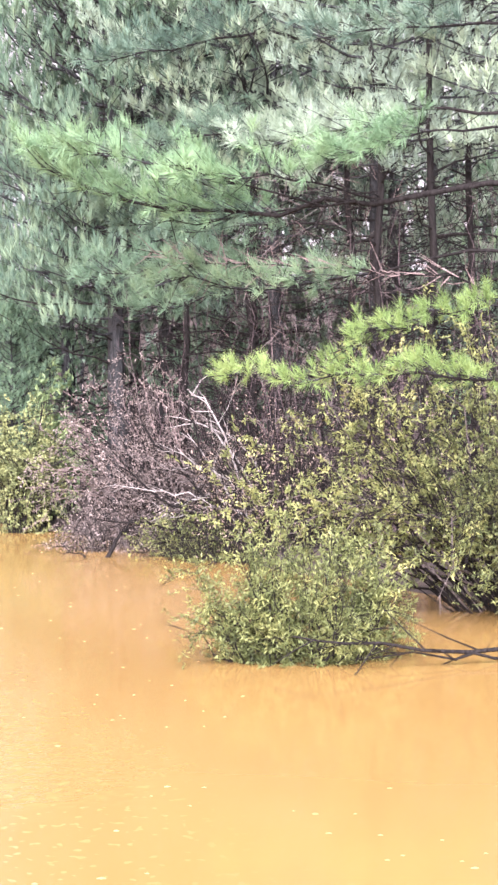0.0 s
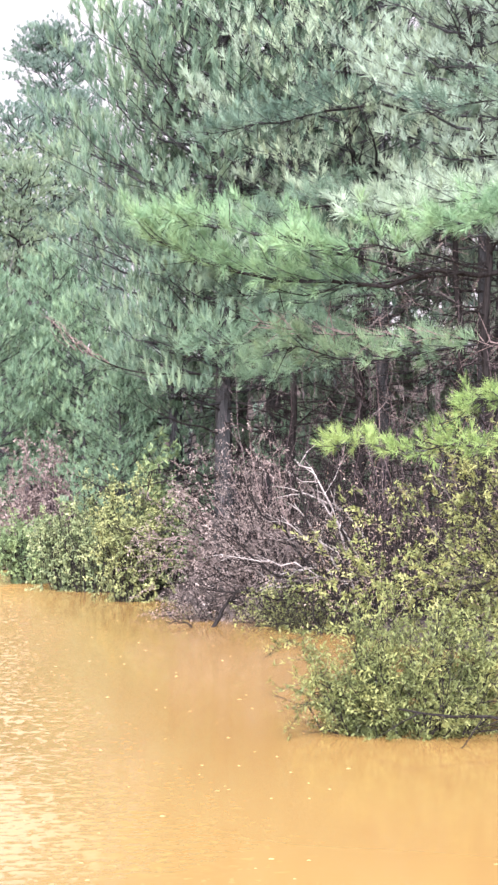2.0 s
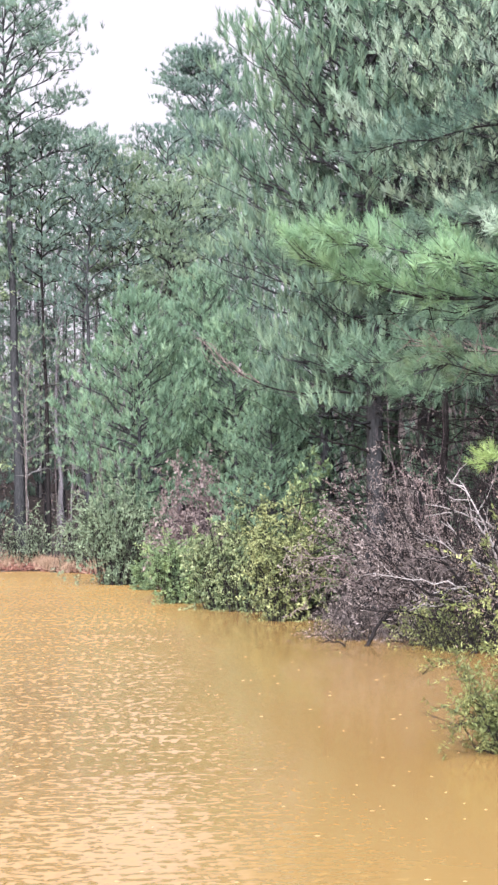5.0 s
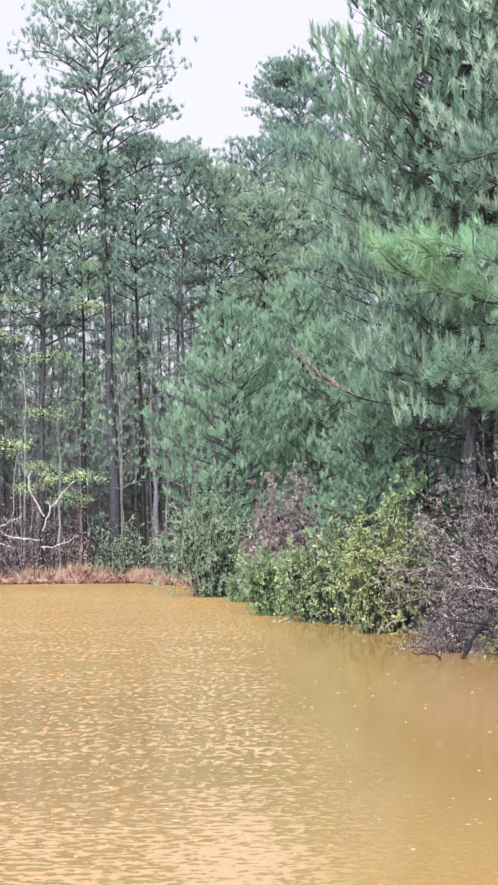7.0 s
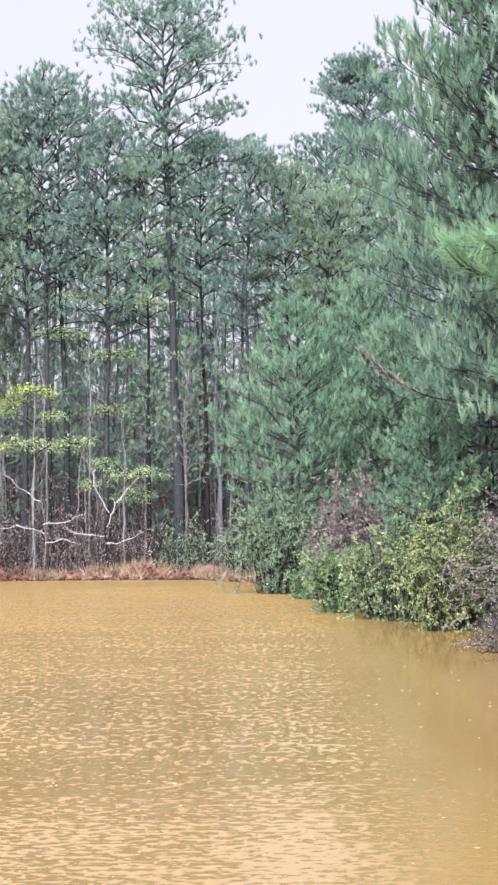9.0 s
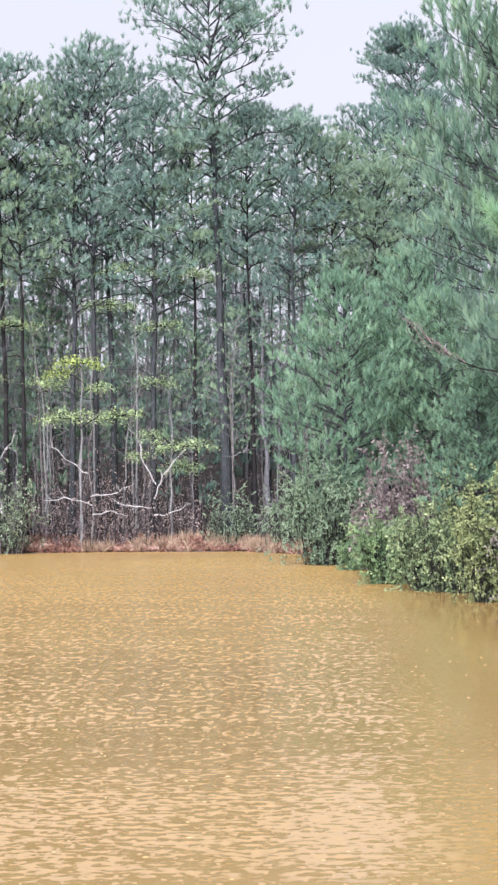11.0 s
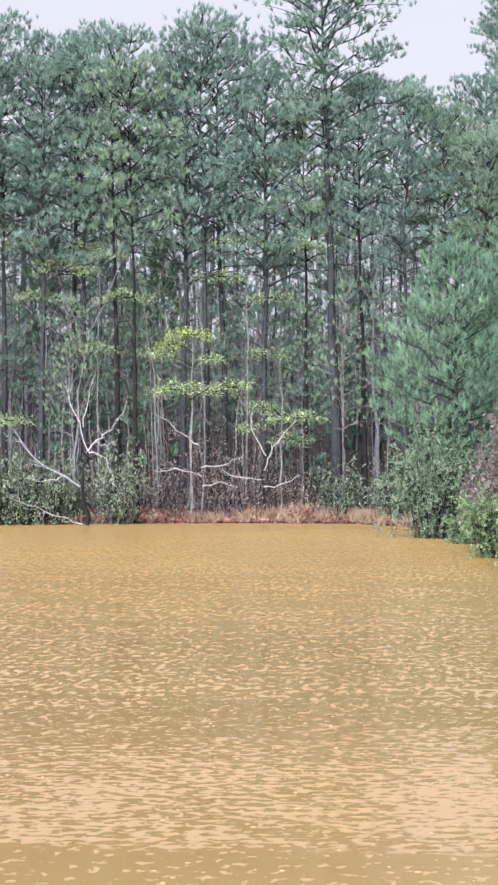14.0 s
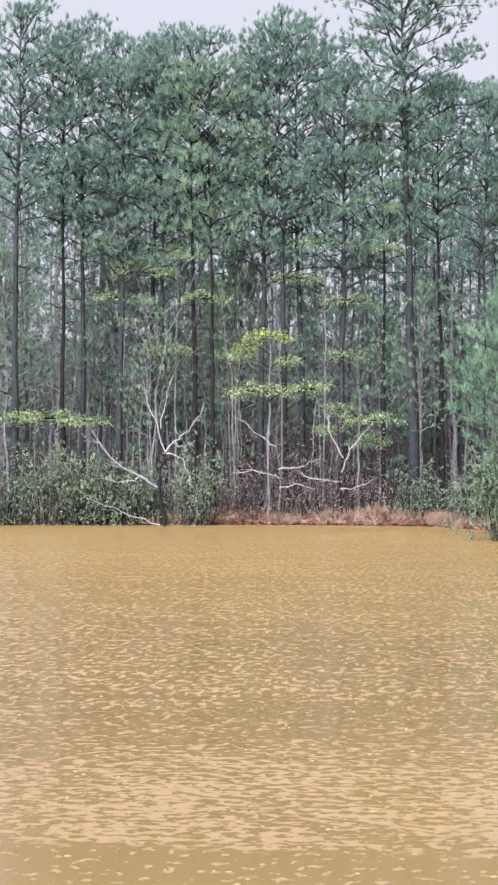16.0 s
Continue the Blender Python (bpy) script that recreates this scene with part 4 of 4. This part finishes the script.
wooden("fallen_branch", [([(2.6, 0.4, 0.12), (1.2, 0.0, 0.1), (0.2, -0.2, 0.15), (-0.6, -0.3, 0.24), (-1.0, -0.2, 0.34)], 0.026, BARK_DARK), ([(1.5, 0.1, 0.1), (0.6, -0.1, 0.08), (-0.2, -0.05, 0.1)], 0.018, BARK_DARK)],
       4.6, 18.05, "dark fallen branch lying along the water", "branch")
wooden("dead_stub", [([(0, 0, -0.3), (0.12, 0, 0.12), (0.3, 0.05, 0.36), (0.5, 0.08, 0.6)], 0.046, BARK_DARK), ([(0, 0, -0.1), (-0.4, -0.1, 0.05), (-0.8, -0.15, 0.12)], 0.02, BARK_DARK)],
       3.38, 32.2, "dark broken stub leaning out of the water", "branch")
def arching_limbs(seed, n, foot, reach, rise):
    """Limbs that spring from one foot and arch over to one side, pale and dark ones mixed."""
    r = np.random.default_rng(seed)
    ways = [([(0.9, 0.3, -0.2), (0.6, 0.1, 0.5), (0.2, -0.2, 1.3), (-0.35, -0.4, 2.0)], 0.03, TWIG_PALE)]
    for i in range(n):
        h = (i + r.uniform(0, 1)) / n
        start = np.array(foot) + r.normal(0, (0.25, 0.15, 0.08))
        end = start + np.array((-reach * r.uniform(0.45, 1.0) * (1.15 - 0.6 * h), r.uniform(-0.7, -0.1), 0.15 + rise * h * r.uniform(0.8, 1.1)))
        mid = start * 0.5 + end * 0.5 + np.array((0.12, 0, r.uniform(0.2, 0.5)))
        ways.append(([start, start * 0.6 + mid * 0.4 + UP * 0.06, mid, mid * 0.4 + end * 0.6 + UP * 0.1, end], r.uniform(0.013, 0.024), (TWIG_PALE, BARK_DARK, TWIG_GREY, TWIG_PALE, BARK_DARK)[i % 5]))
    return ways


wooden("fallen_tree", arching_limbs(4, 20, (0.95, 0.0, 0.25), 2.1, 2.5), 5.1, 32.5, "bleached fallen treetop among the grey brush", "dead tree")

wooden("dead_shrub", [([(0.2, 0.3, -0.3), (0, 0, 0.5), (-0.75, -0.1, 1.35), (-1.5, -0.1, 2.2)], 0.04, BARK_DARK), ([(0, 0, 0.5), (-0.5, -0.3, 1.3), (-0.7, -0.4, 2.1), (-0.75, -0.4, 2.5)], 0.03, BARK_DARK),
                      ([(0.05, 0, 0.35), (-1.05, -0.2, 0.85), (-1.9, -0.3, 1.5)], 0.032, BARK_DARK), ([(0.1, 0.1, 0.2), (-1.2, -0.3, 0.5), (-2.2, -0.4, 0.62)], 0.028, BARK_DARK),
                      ([(-0.75, -0.1, 1.35), (-1.4, -0.3, 1.6), (-2.1, -0.35, 1.75)], 0.015, TWIG_GREY), ([(-0.4, -0.2, 0.95), (-1.2, -0.4, 1.05), (-2.0, -0.45, 1.2)], 0.012, TWIG_PALE),
                      ([(0.1, 0, 0.6), (0.1, -0.2, 1.5), (-0.2, -0.3, 2.6)], 0.026, BARK_DARK), ([(0.1, 0, 0.25), (-0.9, -0.4, 0.3), (-1.7, -0.5, 0.1)], 0.022, BARK_DARK)],
       5.5, 32.3, "dark dead shrub with limbs arching over the water", "dead shrub")

wooden("dead_bough", [([(3.3, 0.2, -0.3), (2.0, 0.2, -0.35), (1.2, 0.1, -0.1), (0.6, 0, 0.25), (0.25, 0, 0.6)], 0.02, BARK_DARK)]
       + [([(1.2 - 0.16 * k, 0.05, -0.08 + 0.06 * k), (0.95 - 0.16 * k, -0.1, 0.12 + 0.07 * k), (0.7 - 0.13 * k, -0.15, 0.22 + 0.12 * k), (0.5 - 0.13 * k, -0.15, 0.4 + 0.1 * k)], 0.011, (TWIG_PINK, TWIG_GREY)[k % 3 // 2]) for k in range(6)],
       0.85, 38.4, "dead pine bough with dry pinkish twigs", "branch", 4.75)

# ---- the far shore: trees ----
TALL = clumped_pine_pieces(61, 20.3, 0.21, 0.64, 3.4, 40, 8, NEEDLE_FAR, 7, 13, dead=6, lean=(-0.5, 0), singles=6, wide=0.1)
pine(TALL, -4.75, 70.3, "tall mature pine with an open spreading crown")
FAR = [clumped_pine_pieces(100 + i, (17.3, 16.5, 17.0, 15.5, 16.0)[i], (0.135, 0.10, 0.12, 0.095, 0.13)[i], (0.57, 0.61, 0.54, 0.58, 0.5)[i], (2.5, 2.1, 2.3, 2.0, 2.6)[i], (38, 32, 36, 32, 42)[i], 5,
                           (NEEDLE_FAR, NEEDLE_FAR, NEEDLE_FAR, NEEDLE_OLIVE, NEEDLE_FAR)[i], 6, 12, dead=9, wood=(BARK_PINE, BARK_DARK)[i % 2], crooked=0.03) for i in range(5)]
SPOTS = [(-18.8, 68.2, 0, 1.02), (-17.4, 69.3, 1, 0.98), (-16.9, 71.0, 2, 1.03), (-15.4, 69.6, 4, 0.98), (-14.7, 72.0, 0, 0.99), (-13.8, 70.2, 2, 0.97), (-12.6, 69.6, 1, 1.02), (-10.4, 70.6, 4, 1.0), (-11.8, 69.0, 3, 1.0),
         (-9.3, 69.8, 2, 1.02), (-8.9, 71.5, 0, 1.0), (-7.4, 70.2, 4, 0.97), (-5.9, 71.0, 3, 0.95), (-3.9, 71.0, 1, 0.93), (-2.4, 70.8, 2, 0.88), (-0.8, 74.5, 3, 0.92), (0.6, 72.0, 3, 0.85)]
for i, (x, y, v, sc) in enumerate(SPOTS):
    pine(FAR[v], x, y, "slender pine with grey-green needles on the far shore", i * 1.7, sc * (1.035 if x < -9 else 1.02), "pines on the far shore")
DOME = clumped_pine_pieces(64, 22.0, 0.2, 0.74, 2.5, 44, 9, NEEDLE_FAR, 8, 12, dead=3, wide=0.15)
pine(DOME, 2.5, 87.0, "tall rounded pine behind the bank", 0.7, 0.9)
for x, y, v, sc in ((2.9, 83.0, 0, 0.98), (1.9, 77.0, 3, 0.96), (-1.7, 78.0, 3, 1.0), (0.4, 79.5, 0, 0.95), (3.6, 74.0, 4, 0.85)):
    pine(FAR[v], x, y, "slender pine with grey-green needles behind the bank", x * 2.1, sc, "pines on the far shore")
fill = np.random.default_rng(3)
BACK = [pine_pieces(120 + i, 15.5, 0.13, 0.22, 2.3, 30, NEEDLE_FAR, "round", 2, 6, 0.34, 0.11, dead=5, spread=0.45, shoot=0.25, twig=2.4) for i in range(2)]
THICKET = [pine_pieces(130 + i, 6.5, 0.06, 0.12, 1.5, 28, (NEEDLE_FAR, NEEDLE_YOUNG)[i], "cone", 2, 7, 0.31, 0.09, dead=3, spread=0.45, shoot=0.2, twig=2.8) for i in range(2)]
BARE = [bare_tree_pieces(140 + i, 12.5, 0.085, TWIG_MAUVE) for i in range(2)]
SAPLING = [bare_tree_pieces(145, 7.0, 0.035, TWIG_GREY, 0.4, 2, 0.4), bare_tree_pieces(146, 8.5, 0.042, BARK_GREY, 0.4, 2, 0.4)]
for i in range(24):
    x, y = fill.uniform(-32, 20), fill.uniform(74, 108)
    if x > 2:
        y = fill.uniform(60, 100)
    if float(shore(x, y)) < 2.5 or (-1 < x < 7 and y < 84):
        continue
    pine(BACK[i % 2], x, y, "pine in the woods behind the pond", fill.uniform(0, 6.28), fill.uniform(0.85, 1.08), "pines in the woods")
for i in range(10):
    pine(BACK[i % 2], fill.uniform(2.4, 8), fill.uniform(54, 76), "low pine on the wooded bank", fill.uniform(0, 6.28), fill.uniform(0.55, 0.72), "low pines on the bank")
for i in range(15):
    x, y = fill.uniform(-26, 2), fill.uniform(71.5, 86)
    if float(shore(x, y)) < 2:
        continue
    pine(THICKET[i % 3 // 2], x, y, "young pine in the dim undergrowth", fill.uniform(0, 6.28), fill.uniform(0.7, 1.5), "young pines in the woods")
for i in range(9):
    x, y = fill.uniform(4.5, 17), fill.uniform(38, 60)
    pine(THICKET[i % 2], x, y, "young pine in the dim undergrowth", fill.uniform(0, 6.28), fill.uniform(0.7, 1.3), "young pines in the woods")
for i in range(7):
    pine(BACK[i % 2], fill.uniform(13, 21), fill.uniform(50, 66), "pine in the woods behind the pond", fill.uniform(0, 6.28), fill.uniform(0.85, 1.08), "pines in the woods")
for i in range(6):
    pine(THICKET[i % 2], fill.uniform(9, 14), fill.uniform(33, 46), "young pine in the dim undergrowth", fill.uniform(0, 6.28), fill.uniform(0.9, 1.4), "young pines in the woods")
for i in range(26):
    x, y = fill.uniform(-26, 2), (fill.uniform(71.5, 80) if i < 22 else fill.uniform(80, 100))
    thing("bare_tree", BARE[i % 2], x, y, "leafless slender hardwood in the woods", "tree", None, fill.uniform(0, 6.28), fill.uniform(0.8, 1.15), "bare trees in the woods")
for i in range(40):
    x, y = fill.uniform(-22, -1), fill.uniform(68.6, 74)
    thing("sapling", SAPLING[i % 2], x, y, "thin grey leafless sapling", "sapling", None, fill.uniform(0, 6.28), fill.uniform(0.7, 1.4), "saplings on the far shore")


def far_woods(seed, n, trunks):
    """The dim woods far behind the shore: needle sprays and thin trunks that nobody could count."""
    r = np.random.default_rng(seed)
    s = Soup()
    spots = r.uniform((-42, 84, 0), (6, 104, 13.5), (n // 12, 3))
    p = np.repeat(spots, 12, 0) + r.normal(0, (0.8, 0.8, 0.3), (n // 12 * 12, 3))
    p[:, 2] += height(p[:, 0], p[:, 1])
    s.add(*brushes(p, r.normal(0, 0.7, p.shape) + UP * 0.6, 7, 0.36, 0.085, r, 0.2, 1.0), NEEDLE_FAR)
    q = r.uniform((-42, 76, 1), (6, 92, 11), (3200, 3))
    q[:, 2] += height(q[:, 0], q[:, 1])
    s.add(*brushes(q, r.normal(0, 0.5, q.shape) + UP, 5, 1.0, 0.024, r, 0.5, 0.8), TWIG_MAUVE)
    for i in range(trunks):
        px, py = r.uniform(-40, 5), r.uniform(80, 100)
        q = np.linspace(0, 1, 6)
        path = np.stack([px + np.cumsum(r.normal(0, 0.1, 6)), py + np.cumsum(r.normal(0, 0.1, 6)), gz(px, py) - 0.2 + q * r.uniform(9, 13.5)], -1)
        s.tube(path, r.uniform(0.05, 0.11) * (1.05 - 0.7 * q), 5, (BARK_PINE, TWIG_MAUVE, BARK_GREY)[i % 3])
    tagged(new("far_woods", s.mesh("far_woods")), "dim grey-green pine woods far behind the shore", "woods", kind="stuff")


far_woods(71, 15600, 210)
UNDER = [clumped_pine_pieces(150 + i, 10.5, 0.05, 0.36, 1.6, 24, 3, (NEEDLE_FAR, NEEDLE_OLIVE)[i], 4, 9, 0.2, 0.04, dead=4, crooked=0.06, wood=BARK_GREY) for i in range(2)]
under = np.random.default_rng(19)
for i in range(28):
    x = -23 + 0.8 * i + under.uniform(-0.3, 0.3)
    pine(UNDER[i % 2], x, under.uniform(68.8, 74), "thin suppressed pine among the taller trunks", under.uniform(0, 6.28), under.uniform(0.7, 1.15), "thin pines on the far shore")

# ---- the far shore: shrubs, dead wood and grass ----
SHRUB_FAR = [shrub_pieces(20, 3.1, 2.2, 2.3, 60, 9, 6, (0.092, 0.04), BARK_DARK, LEAF_GREY, thick=0.014, arch=0.7, upward=0.0, skirt=0.4, low=0.0), shrub_pieces(21, 2.7, 1.9, 2.6, 52, 8, 4, (0.1, 0.043), TWIG_GREY, LEAF_GREY, thick=0.014, arch=0.6, upward=0.0, low=0.0, fine=1, dusk=BARK_DARK)]
for x, y, v, turn in ((-15.5, 66.9, 0, 0.2), (-17.1, 66.8, 1, 1.2), (-16.3, 67.2, 1, 4.2), (-12.0, 67.4, 1, 2.0), (-18.8, 66.4, 0, 3.0), (-13.9, 67.6, 1, 0.5), (-20.6, 66.3, 1, 2.2), (-4.4, 68.8, 0, 4.0), (-2.2, 66.3, 0, 5.2), (-14.6, 67.0, 0, 3.4)):
    shrub("grey_green_shrub", SHRUB_FAR[v], x, y - 0.7, "grey-green shrub on the far shore", 0.0, turn, "shrubs on the far shore", 1.0 + 0.3 * (math.sin(x * 7.3) * 0.5 + 0.5))
for x, y, turn in ((-10.3, 68.2, 0.0), (-8.6, 68.7, 1.5), (-7.0, 68.5, 2.7), (-9.4, 70.0, 5.0), (-13.6, 69.3, 0.8), (-9.4, 68.0, 3.9), (-7.7, 68.1, 5.6), (-6.0, 69.0, 0.9), (-11.2, 69.2, 4.4)):
    shrub("bare_brush", BRUSH, x, y, "leafless reddish-brown brush on the far shore", None, turn, "brush on the far shore", 1.05)
LOW_BRUSH = shrub_pieces(25, 3.2, 2.2, 3.0, 20, 6, 1, (0.08, 0.04), TWIG_RED, LEAF_RUST, thick=0.016, fine=1, base=0.75, arch=0.25, upward=-0.1, dusk=TWIG_MAUVE)
for i in range(11):
    shrub("bare_brush", LOW_BRUSH, -22 + 2.0 * i + fill.uniform(-0.5, 0.5), fill.uniform(70.5, 78), "leafless reddish-brown brush in the woods", None, fill.uniform(0, 6.28), "brush in the woods", fill.uniform(1.0, 1.5))
wooden("forked_dead_tree", [([(0, 0, -0.2), (0, 0, 0.7), (-0.22, 0, 1.3), (-0.05, 0.05, 1.9), (0.06, 0.1, 2.5)], 0.075, BARK_DARK),
                            ([(-0.2, 0, 1.3), (-0.7, 0, 1.65), (-1.44, 0, 2.0), (-2.1, 0, 2.65), (-2.5, 0, 3.3)], 0.05, TWIG_MAUVE),
                            ([(0.06, 0.1, 2.5), (0.4, 0.1, 2.9), (0.9, 0.1, 3.2), (1.4, 0.1, 4.2)], 0.026, TWIG_PALE), ([(0.06, 0.1, 2.5), (-0.1, 0.1, 3.2), (-0.45, 0.1, 3.9), (-0.7, 0.1, 4.4), (-0.7, 0.1, 5.0)], 0.022, TWIG_PALE),
                            ([(-0.1, 0.1, 3.3), (0.05, 0.1, 4.1), (0.1, 0.1, 4.6), (0.35, 0.1, 5.1)], 0.018, TWIG_PALE), ([(0.1, 0, 2.45), (0.6, -0.1, 2.45), (0.88, -0.1, 1.9), (1.0, -0.1, 1.3)], 0.019, TWIG_PALE),
                            ([(0.3, 0.1, 2.8), (0.7, 0.05, 2.7), (1.1, 0.0, 2.9)], 0.014, TWIG_PALE), ([(-0.7, 0, 1.7), (-1.3, -0.1, 1.5), (-2.0, -0.1, 1.6)], 0.016, TWIG_PALE)],
       -12.9, 65.4, "forked dead tree with a dark trunk and bleached limbs", "dead tree")
wooden("fallen_branch", [([(0.3, 0, 0.05), (-0.9, 0, 0.45), (-2.2, 0, 0.95)], 0.019, TWIG_PALE)], -13.3, 65.3, "bleached fallen branch at the water's edge", "branch")
wooden("dead_sapling", [([(0, 0, -0.2), (0.1, 0, 1.2), (-0.1, 0, 2.6), (0.1, 0, 4.0)], 0.04, TWIG_GREY), ([(0.05, 0, 1.3), (-0.7, -0.1, 1.55), (-1.6, -0.1, 1.5)], 0.022, TWIG_PALE),
                        ([(0, 0, 1.6), (0.8, -0.1, 1.7), (1.5, -0.1, 2.0)], 0.022, TWIG_PALE), ([(-0.05, 0, 2.4), (-0.8, 0, 2.9), (-1.5, 0, 3.4)], 0.019, TWIG_PALE), ([(0.05, 0, 1.0), (0.7, -0.1, 1.1), (1.3, -0.1, 0.9)], 0.019, TWIG_PALE)],
       -9.3, 67.6, "leafless sapling with bleached level branches", "dead tree", 0.3)
wooden("dead_sapling", [([(0, 0, -0.2), (-0.1, 0, 1.4), (0.1, 0, 2.4)], 0.045, BARK_DARK), ([(0, 0, 1.5), (0.3, -0.1, 2.3), (1.1, -0.1, 3.2)], 0.028, TWIG_PALE), ([(0.05, 0, 2.0), (-0.4, -0.1, 2.9), (-0.6, -0.1, 3.7)], 0.022, TWIG_PALE),
                        ([(-0.05, 0, 0.9), (0.6, -0.1, 1.0), (1.2, -0.1, 1.35)], 0.022, TWIG_PALE), ([(0, 0, 1.2), (-0.9, -0.1, 1.25), (-1.6, -0.1, 1.6)], 0.019, TWIG_PALE)],
       -7.1, 67.7, "leafless sapling with a bleached fork", "dead tree", 0.3)
tiered_tree(201, -9.7, 67.9, 6.6, [(-1.1, 0.2, 5.6, 1.2), (-0.2, -0.3, 4.4, 2.4), (1.5, -0.2, 4.45, 1.7), (0.7, 0.1, 5.5, 0.9)], "small tree with lime-green leaves in flat tiers", mat=LEAF_TIER)
tiered_tree(206, -9.75, 68.1, 6.6, [(-0.1, 0, 6.3, 1.9), (-0.7, 0.1, 5.95, 0.9)], "slender small tree with a bright lime-green leaf tier")
tiered_tree(202, -6.6, 68.0, 4.0, [(0.5, -0.2, 3.2, 2.2), (-0.7, 0.1, 3.6, 1.2), (0.4, 0.2, 2.5, 1.4), (-1.0, 0, 2.9, 0.9)], "small tree with yellow-green drooping leaves", mat=LEAF_TIER)
tiered_tree(203, -17.2, 67.6, 4.2, [(-0.2, 0, 3.4, 2.6), (1.2, -0.2, 3.3, 1.6), (-1.3, 0.1, 3.5, 1.4)], "small tree with yellow-green leaves in flat tiers", mat=LEAF_TIER)
tiered_tree(204, -13.3, 69.5, 9.0, [(-0.2, 0, 5.8, 2.0), (1.1, 0, 7.6, 2.2), (-1.2, 0.2, 8.6, 2.4), (0.4, 0.2, 9.1, 1.6)], "thin tree with yellow-green leaf tiers", mat=LEAF_TIER)
tiered_tree(205, -8.0, 70.0, 10.4, [(-0.2, 0, 9.4, 2.2), (0.8, 0, 5.4, 1.6), (-1.0, 0.1, 8.2, 2.0), (2.2, 0.1, 9.2, 1.5), (0.9, 0, 7.4, 1.7)], "thin tree with yellow-green leaf tiers", mat=LEAF_TIER)


tiered_tree(207, -15.4, 70.2, 10.0, [(0.6, 0, 8.7, 2.2), (-0.9, 0.1, 9.6, 1.6), (1.6, 0, 9.4, 1.5), (-0.2, 0, 7.6, 1.6)], "thin tree with yellow-green leaf tiers", mat=LEAF_TIER)


def grass_strip(seed, spots, label):
    """Dry grass and sedge along the water's edge."""
    r = np.random.default_rng(seed)
    s = Soup()
    at, way = [], []
    for x0, x1, back, n in spots:
        xs = np.clip(r.choice(r.uniform(x0, x1, max(3, n // 12)), n) + r.normal(0, 0.16, n), x0, x1)
        edge = np.interp(xs, [-20, -13, -9, -4, -0.9], [65.6, 66.6, 67.3, 66.6, 62.0])
        ys = edge + r.uniform(-0.1, back, n)
        at.append(np.stack([xs, ys, np.maximum(height(xs, ys), 0) - 0.03], -1))
        way.append(np.stack([r.normal(0, 0.35, n), r.normal(-0.1, 0.3, n), np.ones(n)], -1))
    s.add(*blades(np.concatenate(at), np.concatenate(way), 16, 0.45, 0.022, 0.4, r, 0.05), STRAW)
    tagged(new("dry_grass", s.mesh("dry_grass")), label, "grass", kind="stuff")


grass_strip(7, [(-11.2, -8.2, 0.4, 22), (-8.2, -6.6, 0.5, 20), (-6.6, -5.6, 1.2, 20), (-5.6, -3.0, 1.8, 110), (-3.0, -1.3, 1.6, 50), (-16.0, -11.2, 0.4, 14), (-20, -16, 0.4, 10)], "tan dry grass along the far water's edge")


def fallen_leaves(seed, x0, x1, back, n):
    """Fallen leaves lying loose on the bank."""
    r = np.random.default_rng(seed)
    xs = r.uniform(x0, x1, n)
    edge = np.interp(xs, [-20, -13, -9, -4, -0.9], [65.6, 66.6, 67.3, 66.6, 62.0])
    ys = edge + 0.05 + back * r.uniform(0, 1, n) ** 1.5
    s = Soup()
    s.add(*leaf_faces(np.stack([xs, ys, np.maximum(height(xs, ys), 0) + r.uniform(0.0, 0.07, n)], -1), r.normal(0, 1, (n, 3)) * (1, 1, 0.5), 0.13, 0.085, r, 0.8), LEAF_FALLEN)
    tagged(new("fallen_leaves", s.mesh("fallen_leaves")), "red-brown fallen leaves covering the far bank", "leaves", kind="stuff")


fallen_leaves(33, -11.6, -4.6, 3.0, 9000)
fallen_leaves(35, -4.6, -1.2, 2.2, 3000)
fallen_leaves(34, -20.0, -11.6, 2.0, 1000)


def foam_flecks(seed, n):
    """Flat domes a few centimetres across on the pond, painted pale as glints of splashes and bubbles."""
    r = np.random.default_rng(seed)
    s = Soup()
    turn = np.arange(7) * 2 * np.pi / 7
    made = 0
    while made < n:
        x, y = r.uniform(-9, 3.2), 9.5 + 26 * r.uniform(0, 1) ** 1.8
        if float(shore(np.array(x), np.array(y))) > -1.2:
            continue
        w = r.uniform(0.007, 0.02)
        ring = np.stack([x + w * np.cos(turn) * r.uniform(0.8, 1.5), y + w * 1.1 * np.sin(turn), np.full(7, 0.001)], -1)
        verts = np.concatenate([ring, [(x, y, 0.001 + w * 0.4)]])
        s.add(verts, [(k, (k + 1) % 7, 7) for k in range(7)], FLECK)
        made += 1
    tagged(new("foam_flecks", s.mesh("foam_flecks", True)), "pale flecks standing in for splash and bubble glints on the muddy water", "foam", kind="stuff")


foam_flecks(15, 420)
